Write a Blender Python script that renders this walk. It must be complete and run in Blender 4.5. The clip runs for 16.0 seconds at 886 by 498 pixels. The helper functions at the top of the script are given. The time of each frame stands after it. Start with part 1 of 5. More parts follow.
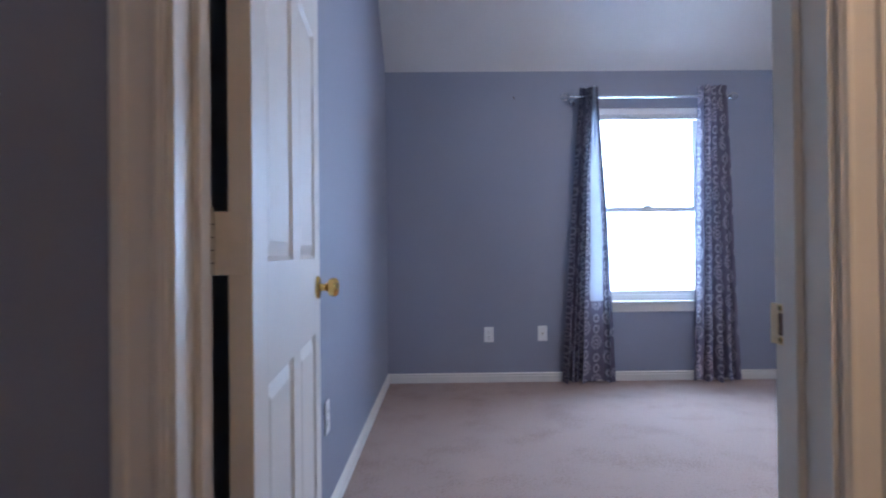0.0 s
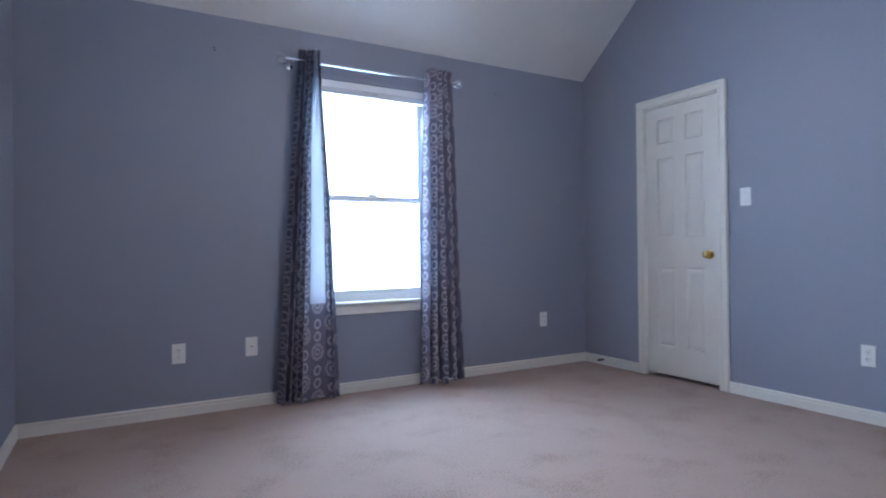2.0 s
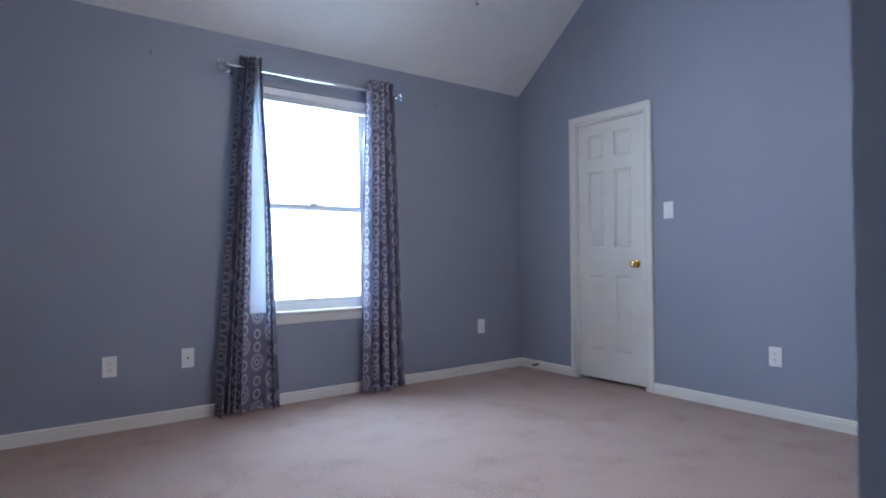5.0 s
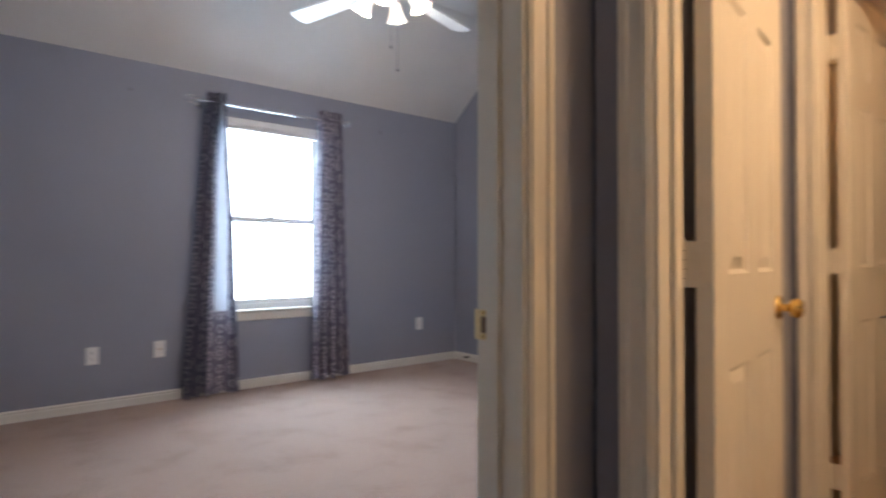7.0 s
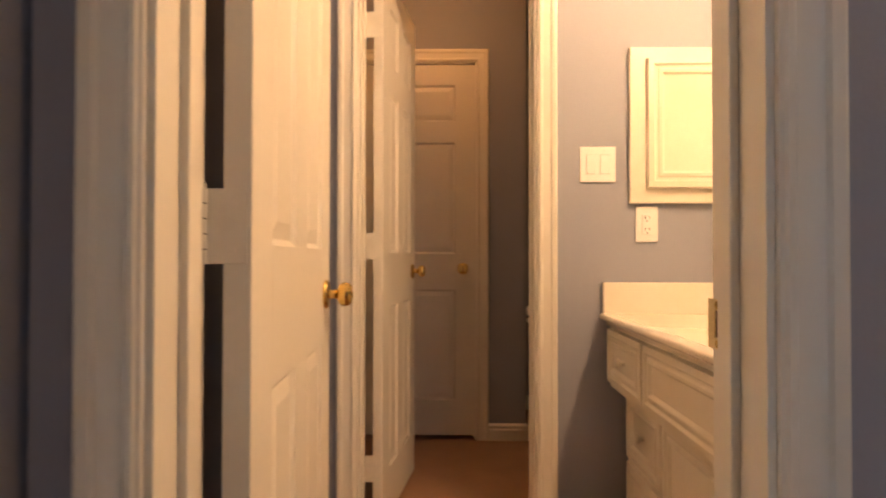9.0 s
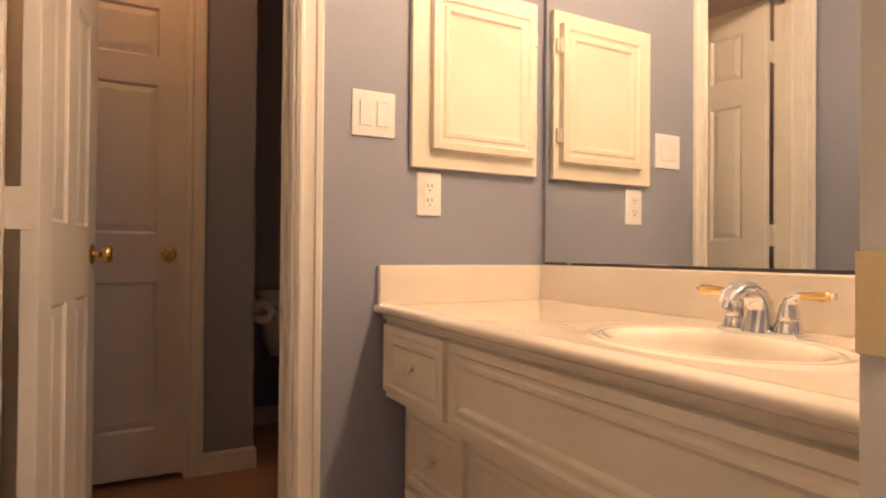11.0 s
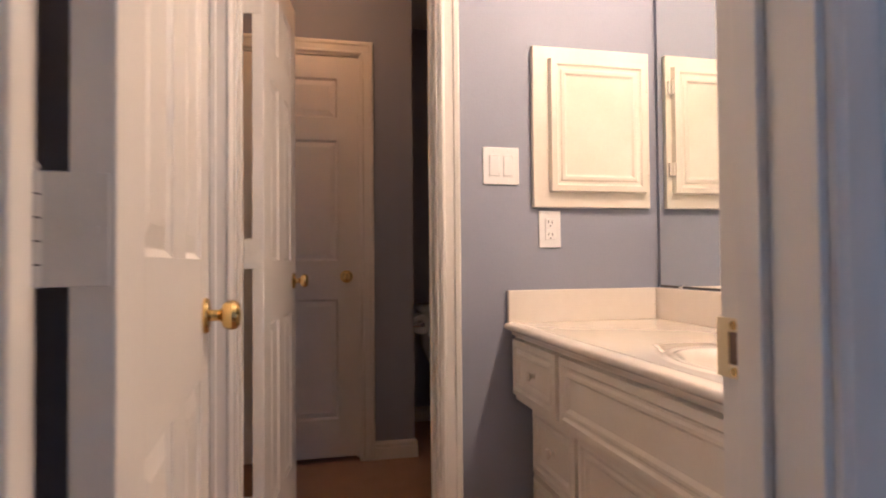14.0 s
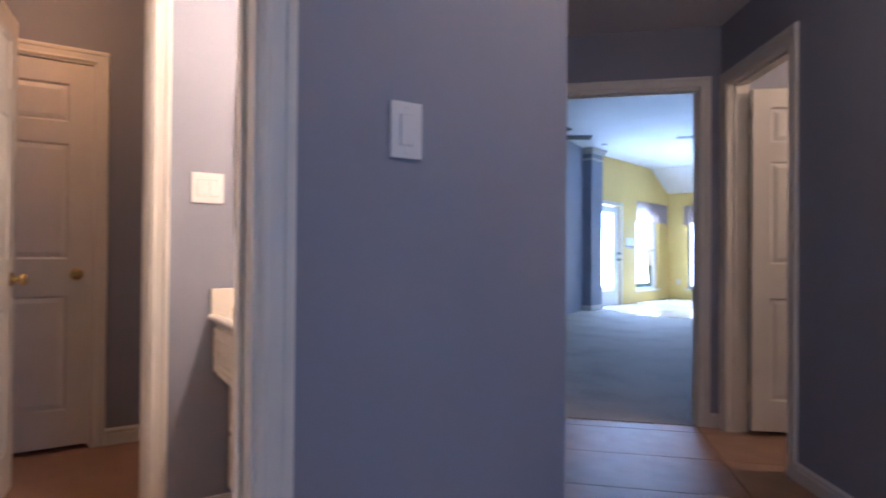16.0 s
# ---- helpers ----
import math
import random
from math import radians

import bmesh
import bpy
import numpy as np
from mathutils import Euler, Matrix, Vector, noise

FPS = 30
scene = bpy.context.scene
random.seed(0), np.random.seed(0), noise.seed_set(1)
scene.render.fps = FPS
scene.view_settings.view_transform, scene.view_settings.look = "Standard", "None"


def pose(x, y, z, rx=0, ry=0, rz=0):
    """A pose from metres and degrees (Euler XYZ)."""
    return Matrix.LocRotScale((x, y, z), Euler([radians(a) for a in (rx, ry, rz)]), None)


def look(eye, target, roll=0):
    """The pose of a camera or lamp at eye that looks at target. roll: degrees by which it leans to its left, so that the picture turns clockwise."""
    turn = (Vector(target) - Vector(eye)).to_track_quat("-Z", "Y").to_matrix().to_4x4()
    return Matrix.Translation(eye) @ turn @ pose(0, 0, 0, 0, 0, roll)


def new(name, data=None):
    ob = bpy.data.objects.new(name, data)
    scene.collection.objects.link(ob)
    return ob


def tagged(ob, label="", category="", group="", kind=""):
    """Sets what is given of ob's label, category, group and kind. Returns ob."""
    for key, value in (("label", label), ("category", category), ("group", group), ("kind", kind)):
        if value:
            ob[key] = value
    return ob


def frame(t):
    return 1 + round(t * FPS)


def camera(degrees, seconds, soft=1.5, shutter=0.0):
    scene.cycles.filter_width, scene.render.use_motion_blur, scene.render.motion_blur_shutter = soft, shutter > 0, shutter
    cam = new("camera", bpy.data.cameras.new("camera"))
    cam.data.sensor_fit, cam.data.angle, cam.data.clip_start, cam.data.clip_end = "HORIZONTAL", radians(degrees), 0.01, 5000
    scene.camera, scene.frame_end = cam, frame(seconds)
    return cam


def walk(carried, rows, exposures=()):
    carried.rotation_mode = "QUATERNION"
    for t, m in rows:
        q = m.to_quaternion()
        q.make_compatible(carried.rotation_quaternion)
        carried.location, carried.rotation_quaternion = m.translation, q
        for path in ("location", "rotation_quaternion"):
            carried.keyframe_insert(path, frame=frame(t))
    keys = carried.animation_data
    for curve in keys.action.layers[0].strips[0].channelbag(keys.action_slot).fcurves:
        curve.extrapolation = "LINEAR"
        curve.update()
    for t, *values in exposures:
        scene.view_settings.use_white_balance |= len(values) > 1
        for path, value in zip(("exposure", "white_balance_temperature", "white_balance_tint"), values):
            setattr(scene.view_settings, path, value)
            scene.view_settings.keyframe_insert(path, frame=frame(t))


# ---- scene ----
cam = camera(74.66, 16.0, soft=1.9, shutter=0.4)
PATH = [
    (0, (0.145, 0.262, 1.005), (0.169, 2.262, 1.019), -0.58),
    (0.5, (0.080, 0.563, 1.007), (0.397, 2.537, 1.017), -0.59),
    (1, (0.126, 0.739, 0.987), (0.710, 2.652, 0.993), -0.59),
    (1.5, (0.148, 0.928, 0.970), (0.971, 2.751, 0.976), -0.51),
    (2, (0.200, 1.017, 0.955), (1.195, 2.751, 0.964), -0.61),
    (2.5, (0.194, 1.105, 0.948), (1.346, 2.740, 0.962), -0.68),
    (3, (0.165, 1.158, 0.944), (1.406, 2.726, 0.959), -0.64),
    (3.5, (0.151, 1.176, 0.950), (1.428, 2.716, 0.967), -0.66),
    (4, (0.131, 1.183, 0.957), (1.428, 2.706, 0.976), -0.64),
    (4.5, (0.113, 1.121, 0.965), (1.389, 2.662, 0.987), -0.67),
    (4.7, (0.115, 1.084, 0.968), (1.339, 2.666, 0.995), -0.74),
    (6.8, (-0.099, 0.268, 1.029), (1.029, 1.919, 1.059), 0.02),
    (7, (-0.143, 0.270, 1.028), (1.137, 1.807, 1.058), 0.02),
    (7.5, (-0.224, 0.281, 1.014), (1.360, 1.502, 1.041), 0.11),
    (8, (-0.100, 0.343, 1.000), (1.694, 1.226, 1.026), 0.17),
    (8.5, (0.109, 0.399, 0.989), (2.034, 0.941, 1.010), 0.05),
    (9, (0.306, 0.483, 0.978), (2.291, 0.722, 1.005), 0.07),
    (9.5, (0.503, 0.576, 0.968), (2.500, 0.462, 0.998), 0.11),
    (10, (0.649, 0.598, 0.940), (2.602, 0.169, 0.975), 0.33),
    (10.2, (0.696, 0.590, 0.930), (2.628, 0.074, 0.961), 0.43),
    (12.3, (0.856, 0.605, 0.924), (2.656, -0.266, 0.938), -0.22),
    (12.5, (0.856, 0.606, 0.924), (2.655, -0.268, 0.940), -0.32),
    (13, (0.828, 0.597, 0.946), (2.678, -0.163, 0.962), -0.38),
    (13.5, (0.707, 0.597, 0.962), (2.651, 0.129, 1.002), -0.49),
    (14, (0.484, 0.588, 0.987), (2.471, 0.368, 1.029), -0.51),
    (14.5, (0.225, 0.529, 0.997), (2.221, 0.402, 1.036), -0.10),
    (15, (-0.010, 0.487, 1.000), (1.983, 0.319, 1.038), 0.15),
    (15.5, (-0.099, 0.457, 1.018), (1.832, -0.064, 1.044), 0.40),
    (16, (-0.155, 0.389, 1.035), (1.636, -0.502, 1.053), 0.48),
]
EXPOSURES = [
    (0.0, -0.18, 5100, 15), (1.0, -0.25, 5150, 12), (3.5, -0.22, 5300, 11), (4.7, -0.22, 5300, 11), (6.8, -0.15, 6300, 12), (7.5, 0.08, 6600, 13),
    (8.5, 0.33, 7100, 17), (9.5, 0.30, 6900, 17), (10.2, 0.20, 6500, 17), (12.3, 0.13, 5000, 17), (13.5, 0.20, 4900, 17), (14.5, 0.10, 4750, 18), (15.5, 0.12, 4700, 18), (16.0, 0.40, 4750, 20),
]
walk(cam, [(t, look(eye, target, roll)) for t, eye, target, roll in PATH], EXPOSURES)

# ---- light and air ----
world = bpy.data.worlds.new("sky")
scene.world = world
world.use_nodes = True
wn, wl = world.node_tree.nodes, world.node_tree.links
sky = wn.new("ShaderNodeTexSky")
sky.sky_type, sky.sun_disc = "NISHITA", False
sky.sun_elevation, sky.sun_rotation = radians(50), radians(160)
wl.new(sky.outputs[0], wn["Background"].inputs[0])
wn["Background"].inputs[1].default_value = 0.12


def area_light(name, eye, target, sx, sy, watts, color):
    data = bpy.data.lights.new(name, "AREA")
    data.shape, data.size, data.size_y, data.energy, data.color = "RECTANGLE", sx, sy, watts, color
    ob = new(name, data)
    ob.matrix_world = look(eye, target)
    return ob


def bulb_light(name, at, watts, color, radius=0.03):
    data = bpy.data.lights.new(name, "POINT")
    data.energy, data.color, data.shadow_soft_size = watts, color, radius
    ob = new(name, data)
    ob.location = at
    return ob


WARM = (1.0, 0.61, 0.30)
# the bathroom stands at a slight angle to the bedroom: it is laid out square and turned about this point
BATH = Matrix.Translation((2.285, 0.1, 0)) @ Matrix.Rotation(radians(6.2), 4, "Z") @ Matrix.Translation((-2.285, -0.1, 0))


def turned(ob):
    ob.matrix_world = BATH @ ob.matrix_world
    return ob


DAY = (0.62, 0.81, 1.0)
sun_data = bpy.data.lights.new("sun", "SUN")
sun_data.energy, sun_data.angle, sun_data.color = 2.0, radians(0.6), (1.0, 0.95, 0.88)
sun_ob = new("sun", sun_data)
sun_ob.matrix_world = look((0, -10, 12), (0, 0, 0))
# sky light through the bedroom window, and through the openings of the living room
area_light("window_daylight", (1.825, 4.97, 1.34), (1.825, 3.0, 1.0), 0.86, 1.40, 58, DAY)
area_light("living_daylight", (9.12, -7.90, 1.15), (3.8, -6.0, 0.4), 0.60, 1.50, 105, DAY)
area_light("living_daylight", (9.83, -9.66, 1.15), (4.8, -7.5, 0.4), 0.95, 1.50, 150, DAY)
# added cool fill from an unseen opening west of the lobby
area_light("lobby_daylight", (-1.88, -0.465, 1.30), (0.5, -0.30, 1.25), 0.44, 1.55, 5.0, (0.74, 0.88, 1.0))
# the bulbs of the bathroom's light bar and of the bedroom's fan
for bx in (1.16, 1.36, 1.56):
    bulb_light("vanity_bulb_light", BATH @ Vector((bx, -0.20, 2.20)), 23.5, WARM, 0.045)

# ---- materials ----


def principled(name, color, rough=0.5, metal=0.0):
    m = bpy.data.materials.new(name)
    m.use_nodes = True
    p = m.node_tree.nodes["Principled BSDF"]
    p.inputs["Base Color"].default_value = (*color, 1)
    p.inputs["Roughness"].default_value = rough
    p.inputs["Metallic"].default_value = metal
    return m, m.node_tree.nodes, m.node_tree.links, p


def varied(name, color, other, rough=0.5, scale=3.0, fine=80.0, bump=0.1, dist=0.002, metal=0.0, gloss_var=0.1, detail=4.0, grain=0.35):
    """Paint or cloth: two tones at a large scale, fine grain at a small one, and relief."""
    m, n, l, p = principled(name, color, rough, metal)
    tc = n.new("ShaderNodeTexCoord")
    big = n.new("ShaderNodeTexNoise")
    big.inputs["Scale"].default_value, big.inputs["Detail"].default_value = scale, detail
    small = n.new("ShaderNodeTexNoise")
    small.inputs["Scale"].default_value, small.inputs["Detail"].default_value = fine, 3.0
    l.new(tc.outputs["Object"], big.inputs["Vector"])
    l.new(tc.outputs["Object"], small.inputs["Vector"])
    add = n.new("ShaderNodeMath")
    add.operation = "MULTIPLY_ADD"
    l.new(small.outputs["Fac"], add.inputs[0])
    add.inputs[1].default_value = grain
    l.new(big.outputs["Fac"], add.inputs[2])
    ramp = n.new("ShaderNodeValToRGB")
    ramp.color_ramp.elements[0].position, ramp.color_ramp.elements[1].position = 0.275 + 0.5 * grain, 0.775 + 0.5 * grain
    ramp.color_ramp.elements[0].color, ramp.color_ramp.elements[1].color = (*color, 1), (*other, 1)
    l.new(add.outputs[0], ramp.inputs[0])
    l.new(ramp.outputs[0], p.inputs["Base Color"])
    rr = n.new("ShaderNodeMapRange")
    rr.inputs["To Min"].default_value, rr.inputs["To Max"].default_value = max(0.02, rough - gloss_var), min(1, rough + gloss_var)
    l.new(big.outputs["Fac"], rr.inputs["Value"])
    l.new(rr.outputs[0], p.inputs["Roughness"])
    if bump:
        b = n.new("ShaderNodeBump")
        b.inputs["Strength"].default_value, b.inputs["Distance"].default_value = bump, dist
        l.new(small.outputs["Fac"], b.inputs["Height"])
        l.new(b.outputs[0], p.inputs["Normal"])
    return m


M_WALL = varied("blue_grey_wall_paint", (0.260, 0.275, 0.335), (0.285, 0.300, 0.362), 0.62, 1.5, 140, 0.25, 0.0015)
M_CEIL = varied("white_ceiling_paint", (0.70, 0.69, 0.67), (0.76, 0.75, 0.73), 0.85, 2.0, 90, 0.35, 0.003)
M_TRIM = varied("off_white_gloss_paint", (0.71, 0.68, 0.61), (0.745, 0.715, 0.645), 0.38, 6.0, 60, 0.03, 0.0006, gloss_var=0.04)
M_DOOR = varied("off_white_door_paint", (0.68, 0.65, 0.59), (0.74, 0.71, 0.64), 0.40, 4.0, 90, 0.08, 0.0008)
M_HINGE = varied("painted_hinge", (0.66, 0.63, 0.56), (0.73, 0.70, 0.63), 0.42, 30, 200, 0.1, 0.0006)
M_BRASS = varied("polished_brass", (0.72, 0.50, 0.16), (0.80, 0.58, 0.22), 0.16, 40, 200, 0.03, 0.0004, metal=1.0, gloss_var=0.06)
M_STRIKE = varied("satin_pale_brass", (0.74, 0.60, 0.32), (0.82, 0.70, 0.44), 0.34, 40, 200, 0.05, 0.0004, metal=0.45)
M_CHROME = varied("polished_chrome", (0.74, 0.75, 0.77), (0.82, 0.82, 0.83), 0.07, 40, 200, 0.0, metal=1.0, gloss_var=0.04)
M_STEEL = varied("dark_steel", (0.10, 0.09, 0.09), (0.16, 0.14, 0.13), 0.4, 60, 300, 0.1, 0.0004, metal=1.0)
M_PLATE = varied("white_plastic", (0.78, 0.77, 0.75), (0.82, 0.81, 0.79), 0.33, 20, 150, 0.02, 0.0003)
M_SLOT = principled("dark_slot", (0.02, 0.02, 0.02), 0.7)[0]
M_CARPET = varied("beige_cut_pile_carpet", (0.316, 0.229, 0.189), (0.398, 0.299, 0.251), 0.95, 3.8, 90, 0.7, 0.008, detail=6.0, gloss_var=0.03, grain=1.1)
M_CARPET2 = varied("pale_cut_pile_carpet", (0.36, 0.31, 0.27), (0.46, 0.41, 0.36), 0.95, 2.0, 60, 1.0, 0.02, gloss_var=0.03, grain=0.9)
M_GROUT = varied("brown_grout", (0.16, 0.10, 0.07), (0.22, 0.15, 0.11), 0.9, 8, 200, 0.3, 0.002)
M_COUNTER = varied("cultured_marble", (0.78, 0.71, 0.60), (0.82, 0.76, 0.66), 0.08, 5, 40, 0.0, gloss_var=0.03)
M_COUNTER.node_tree.nodes["Principled BSDF"].inputs["Coat Weight"].default_value = 0.6
M_CAB = varied("cream_cabinet_paint", (0.72, 0.66, 0.54), (0.78, 0.73, 0.62), 0.38, 7, 120, 0.08, 0.0007)
M_CERAMIC = varied("white_ceramic", (0.74, 0.73, 0.71), (0.78, 0.77, 0.75), 0.08, 6, 60, 0.0, gloss_var=0.03)
M_PAPER = varied("tissue_paper", (0.78, 0.77, 0.75), (0.84, 0.83, 0.81), 0.95, 20, 300, 0.4, 0.001)
M_YELLOW = varied("yellow_wall_paint", (0.72, 0.54, 0.17), (0.78, 0.60, 0.21), 0.7, 1.5, 120, 0.2, 0.0015)
M_VINYL = varied("white_window_vinyl", (0.76, 0.77, 0.77), (0.80, 0.80, 0.80), 0.35, 9, 100, 0.02, 0.0004)
M_FANWHITE = varied("white_fan_enamel", (0.74, 0.73, 0.70), (0.79, 0.78, 0.75), 0.3, 6, 80, 0.02, 0.0004)
M_BLACKFAN = varied("black_fan_blade", (0.02, 0.018, 0.018), (0.03, 0.028, 0.026), 0.45, 6, 80, 0.05, 0.0004)
M_CLEAR = principled("clear_acrylic", (0.95, 0.95, 0.95), 0.05)[0]
M_CLEAR.node_tree.nodes["Principled BSDF"].inputs["Transmission Weight"].default_value = 0.9
M_MIRROR = principled("silvered_mirror", (0.90, 0.92, 0.90), 0.01, 1.0)[0]
M_GLASS = principled("window_glass", (1, 1, 1), 0.0)[0]
M_GLASS.node_tree.nodes["Principled BSDF"].inputs["Transmission Weight"].default_value = 1.0
M_GLASS.node_tree.nodes["Principled BSDF"].inputs["IOR"].default_value = 1.05


def glowing(name, color, strength):
    m = bpy.data.materials.new(name)
    m.use_nodes = True
    p = m.node_tree.nodes["Principled BSDF"]
    p.inputs["Base Color"].default_value = (*color, 1)
    p.inputs["Emission Color"].default_value = (*color, 1)
    p.inputs["Emission Strength"].default_value = strength
    return m


M_BULB = glowing("lit_frosted_bulb", (1.0, 0.80, 0.55), 12.0)
M_SHADE = glowing("lit_frosted_glass_shade", (1.0, 0.90, 0.74), 2.6)
M_OUT = glowing("bright_overcast_distance", (0.93, 0.97, 1.0), 3.5)


def tile_material():
    m, n, l, p = principled("brown_ceramic_tile", (0.3, 0.17, 0.1), 0.5)
    tc = n.new("ShaderNodeTexCoord")
    info = n.new("ShaderNodeObjectInfo")
    big = n.new("ShaderNodeTexNoise")
    big.inputs["Scale"].default_value, big.inputs["Detail"].default_value = 7.0, 6.0
    l.new(tc.outputs["Object"], big.inputs["Vector"])
    mix = n.new("ShaderNodeMath")
    mix.operation = "MULTIPLY_ADD"
    l.new(info.outputs["Random"], mix.inputs[0])
    mix.inputs[1].default_value = 0.25
    l.new(big.outputs["Fac"], mix.inputs[2])
    ramp = n.new("ShaderNodeValToRGB")
    ramp.color_ramp.elements[0].position, ramp.color_ramp.elements[1].position = 0.3, 0.95
    ramp.color_ramp.elements[0].color, ramp.color_ramp.elements[1].color = (0.20, 0.112, 0.066, 1), (0.31, 0.19, 0.12, 1)
    l.new(mix.outputs[0], ramp.inputs[0])
    l.new(ramp.outputs[0], p.inputs["Base Color"])
    b = n.new("ShaderNodeBump")
    b.inputs["Strength"].default_value, b.inputs["Distance"].default_value = 0.15, 0.002
    l.new(big.outputs["Fac"], b.inputs["Height"])
    l.new(b.outputs[0], p.inputs["Normal"])
    return m


M_TILE = tile_material()


def curtain_material():
    """Grey-violet cloth with pale rings printed on it: one large double ring and two small ones, in staggered columns."""
    m = bpy.data.materials.new("ring_print_curtain_cloth")
    m.use_nodes = True
    n, l = m.node_tree.nodes, m.node_tree.links
    n.remove(n["Principled BSDF"])
    out = n["Material Output"]

    def op(kind, a, b=0.0, c=0.0):
        node = n.new("ShaderNodeMath")
        node.operation = kind
        for i, v in enumerate((a, b, c)):
            if isinstance(v, (int, float)):
                node.inputs[i].default_value = v
            else:
                l.new(v, node.inputs[i])
        return node.outputs[0]

    uv = n.new("ShaderNodeUVMap")
    uv.uv_map = "cloth"
    sep = n.new("ShaderNodeSeparateXYZ")
    l.new(uv.outputs[0], sep.inputs[0])
    cw, ch = 0.125, 0.30
    col = op("DIVIDE", sep.outputs[0], cw)
    ci = op("FLOOR", col)
    cx = op("MULTIPLY", op("SUBTRACT", op("SUBTRACT", col, ci), 0.5), cw)
    row = op("ADD", op("DIVIDE", sep.outputs[1], ch), op("MULTIPLY", ci, 0.37))
    fy = op("MULTIPLY", op("FRACT", row), ch)

    def ring(cy, r, half, dotted=0.0):
        dy = op("SUBTRACT", fy, cy)
        d = op("SQRT", op("ADD", op("MULTIPLY", cx, cx), op("MULTIPLY", dy, dy)))
        band = op("LESS_THAN", op("ABSOLUTE", op("SUBTRACT", d, r)), half)
        if dotted:
            ang = op("ARCTAN2", dy, cx)
            band = op("MULTIPLY", band, op("GREATER_THAN", op("SINE", op("MULTIPLY", ang, dotted)), -0.45))
        return band

    rings = None
    for args in ((0.062, 0.052, 0.006, 30), (0.062, 0.040, 0.0035), (0.062, 0.019, 0.0055), (0.160, 0.027, 0.007), (0.242, 0.027, 0.007)):
        r = ring(*args)
        rings = r if rings is None else op("MAXIMUM", rings, r)
    mix = n.new("ShaderNodeMix")
    mix.data_type = "RGBA"
    l.new(rings, mix.inputs["Factor"])
    mix.inputs["A"].default_value, mix.inputs["B"].default_value = (0.172, 0.148, 0.205, 1), (0.56, 0.53, 0.57, 1)
    weave = n.new("ShaderNodeTexNoise")
    weave.inputs["Scale"].default_value = 900
    l.new(uv.outputs[0], weave.inputs["Vector"])
    bump = n.new("ShaderNodeBump")
    bump.inputs["Strength"].default_value, bump.inputs["Distance"].default_value = 0.3, 0.001
    l.new(weave.outputs["Fac"], bump.inputs["Height"])
    dif, tra = n.new("ShaderNodeBsdfPrincipled"), n.new("ShaderNodeBsdfTranslucent")
    dif.inputs["Roughness"].default_value = 0.75
    l.new(mix.outputs["Result"], dif.inputs["Base Color"])
    tra.inputs["Color"].default_value = (0.17, 0.185, 0.225, 1)
    l.new(bump.outputs[0], dif.inputs["Normal"])
    sh = n.new("ShaderNodeMixShader")
    sh.inputs[0].default_value = 0.27
    l.new(dif.outputs[0], sh.inputs[1])
    l.new(tra.outputs[0], sh.inputs[2])
    l.new(sh.outputs[0], out.inputs["Surface"])
    return m


M_CURTAIN = curtain_material()
# paler cloth without rings: window light behind the left curtain, put into colour
M_GLOW_CLOTH = varied("curtain_cloth_painted_backlit", (0.55, 0.57, 0.62), (0.62, 0.64, 0.68), 0.9, 6, 300, 0.2, 0.001)
M_VALANCE = varied("floral_valance_cloth", (0.62, 0.50, 0.52), (0.82, 0.79, 0.77), 0.9, 22, 60, 0.3, 0.002)


def thin_cloth(m, color, share):
    """Lets light through a cloth."""
    n, l = m.node_tree.nodes, m.node_tree.links
    through_it, both = n.new("ShaderNodeBsdfTranslucent"), n.new("ShaderNodeMixShader")
    through_it.inputs["Color"].default_value = (*color, 1)
    both.inputs[0].default_value = share
    l.new(n["Principled BSDF"].outputs[0], both.inputs[1])
    l.new(through_it.outputs[0], both.inputs[2])
    l.new(both.outputs[0], n["Material Output"].inputs["Surface"])


thin_cloth(M_GLOW_CLOTH, (0.55, 0.60, 0.68), 0.36)
thin_cloth(M_VALANCE, (0.60, 0.52, 0.52), 0.40)

# ---- mesh helpers ----


def box(bm, x0, y0, z0, x1, y1, z1, bev=0.0):
    """A box, with its edges bevelled."""
    vs = [bm.verts.new((x, y, z)) for x in (x0, x1) for y in (y0, y1) for z in (z0, z1)]
    fs = [bm.faces.new([vs[i] for i in q]) for q in ((0, 1, 3, 2), (4, 6, 7, 5), (0, 4, 5, 1), (2, 3, 7, 6), (0, 2, 6, 4), (1, 5, 7, 3))]
    if bev:
        es = list({e for f in fs for e in f.edges})
        bmesh.ops.bevel(bm, geom=es, offset=bev, segments=2, affect="EDGES", profile=0.5)
    return bm


def lathe(bm, profile, m=Matrix(), n=20):
    """Turns (radius, height) pairs round the local z axis of m."""
    rings = []
    for r, z in profile:
        if r < 1e-5:
            rings.append([bm.verts.new(m @ Vector((0, 0, z)))])
        else:
            rings.append([bm.verts.new(m @ Vector((r * math.cos(2 * math.pi * i / n), r * math.sin(2 * math.pi * i / n), z))) for i in range(n)])
    for a, b in zip(rings, rings[1:]):
        for i in range(n):
            j = (i + 1) % n
            q = [a[i % len(a)], a[j % len(a)], b[j % len(b)], b[i % len(b)]]
            q = list(dict.fromkeys(q))
            if len(q) > 2:
                bm.faces.new(q)
    return bm


def axis(p, d):
    """A matrix whose z axis points along d, at p."""
    return Matrix.Translation(p) @ Vector(d).to_track_quat("Z", "Y").to_matrix().to_4x4()


def rod(bm, p0, p1, r, r1=None, n=12):
    p0, p1 = Vector(p0), Vector(p1)
    h = (p1 - p0).length
    return lathe(bm, [(0, 0), (r, 0), (r if r1 is None else r1, h), (0, h)], axis(p0, p1 - p0), n)


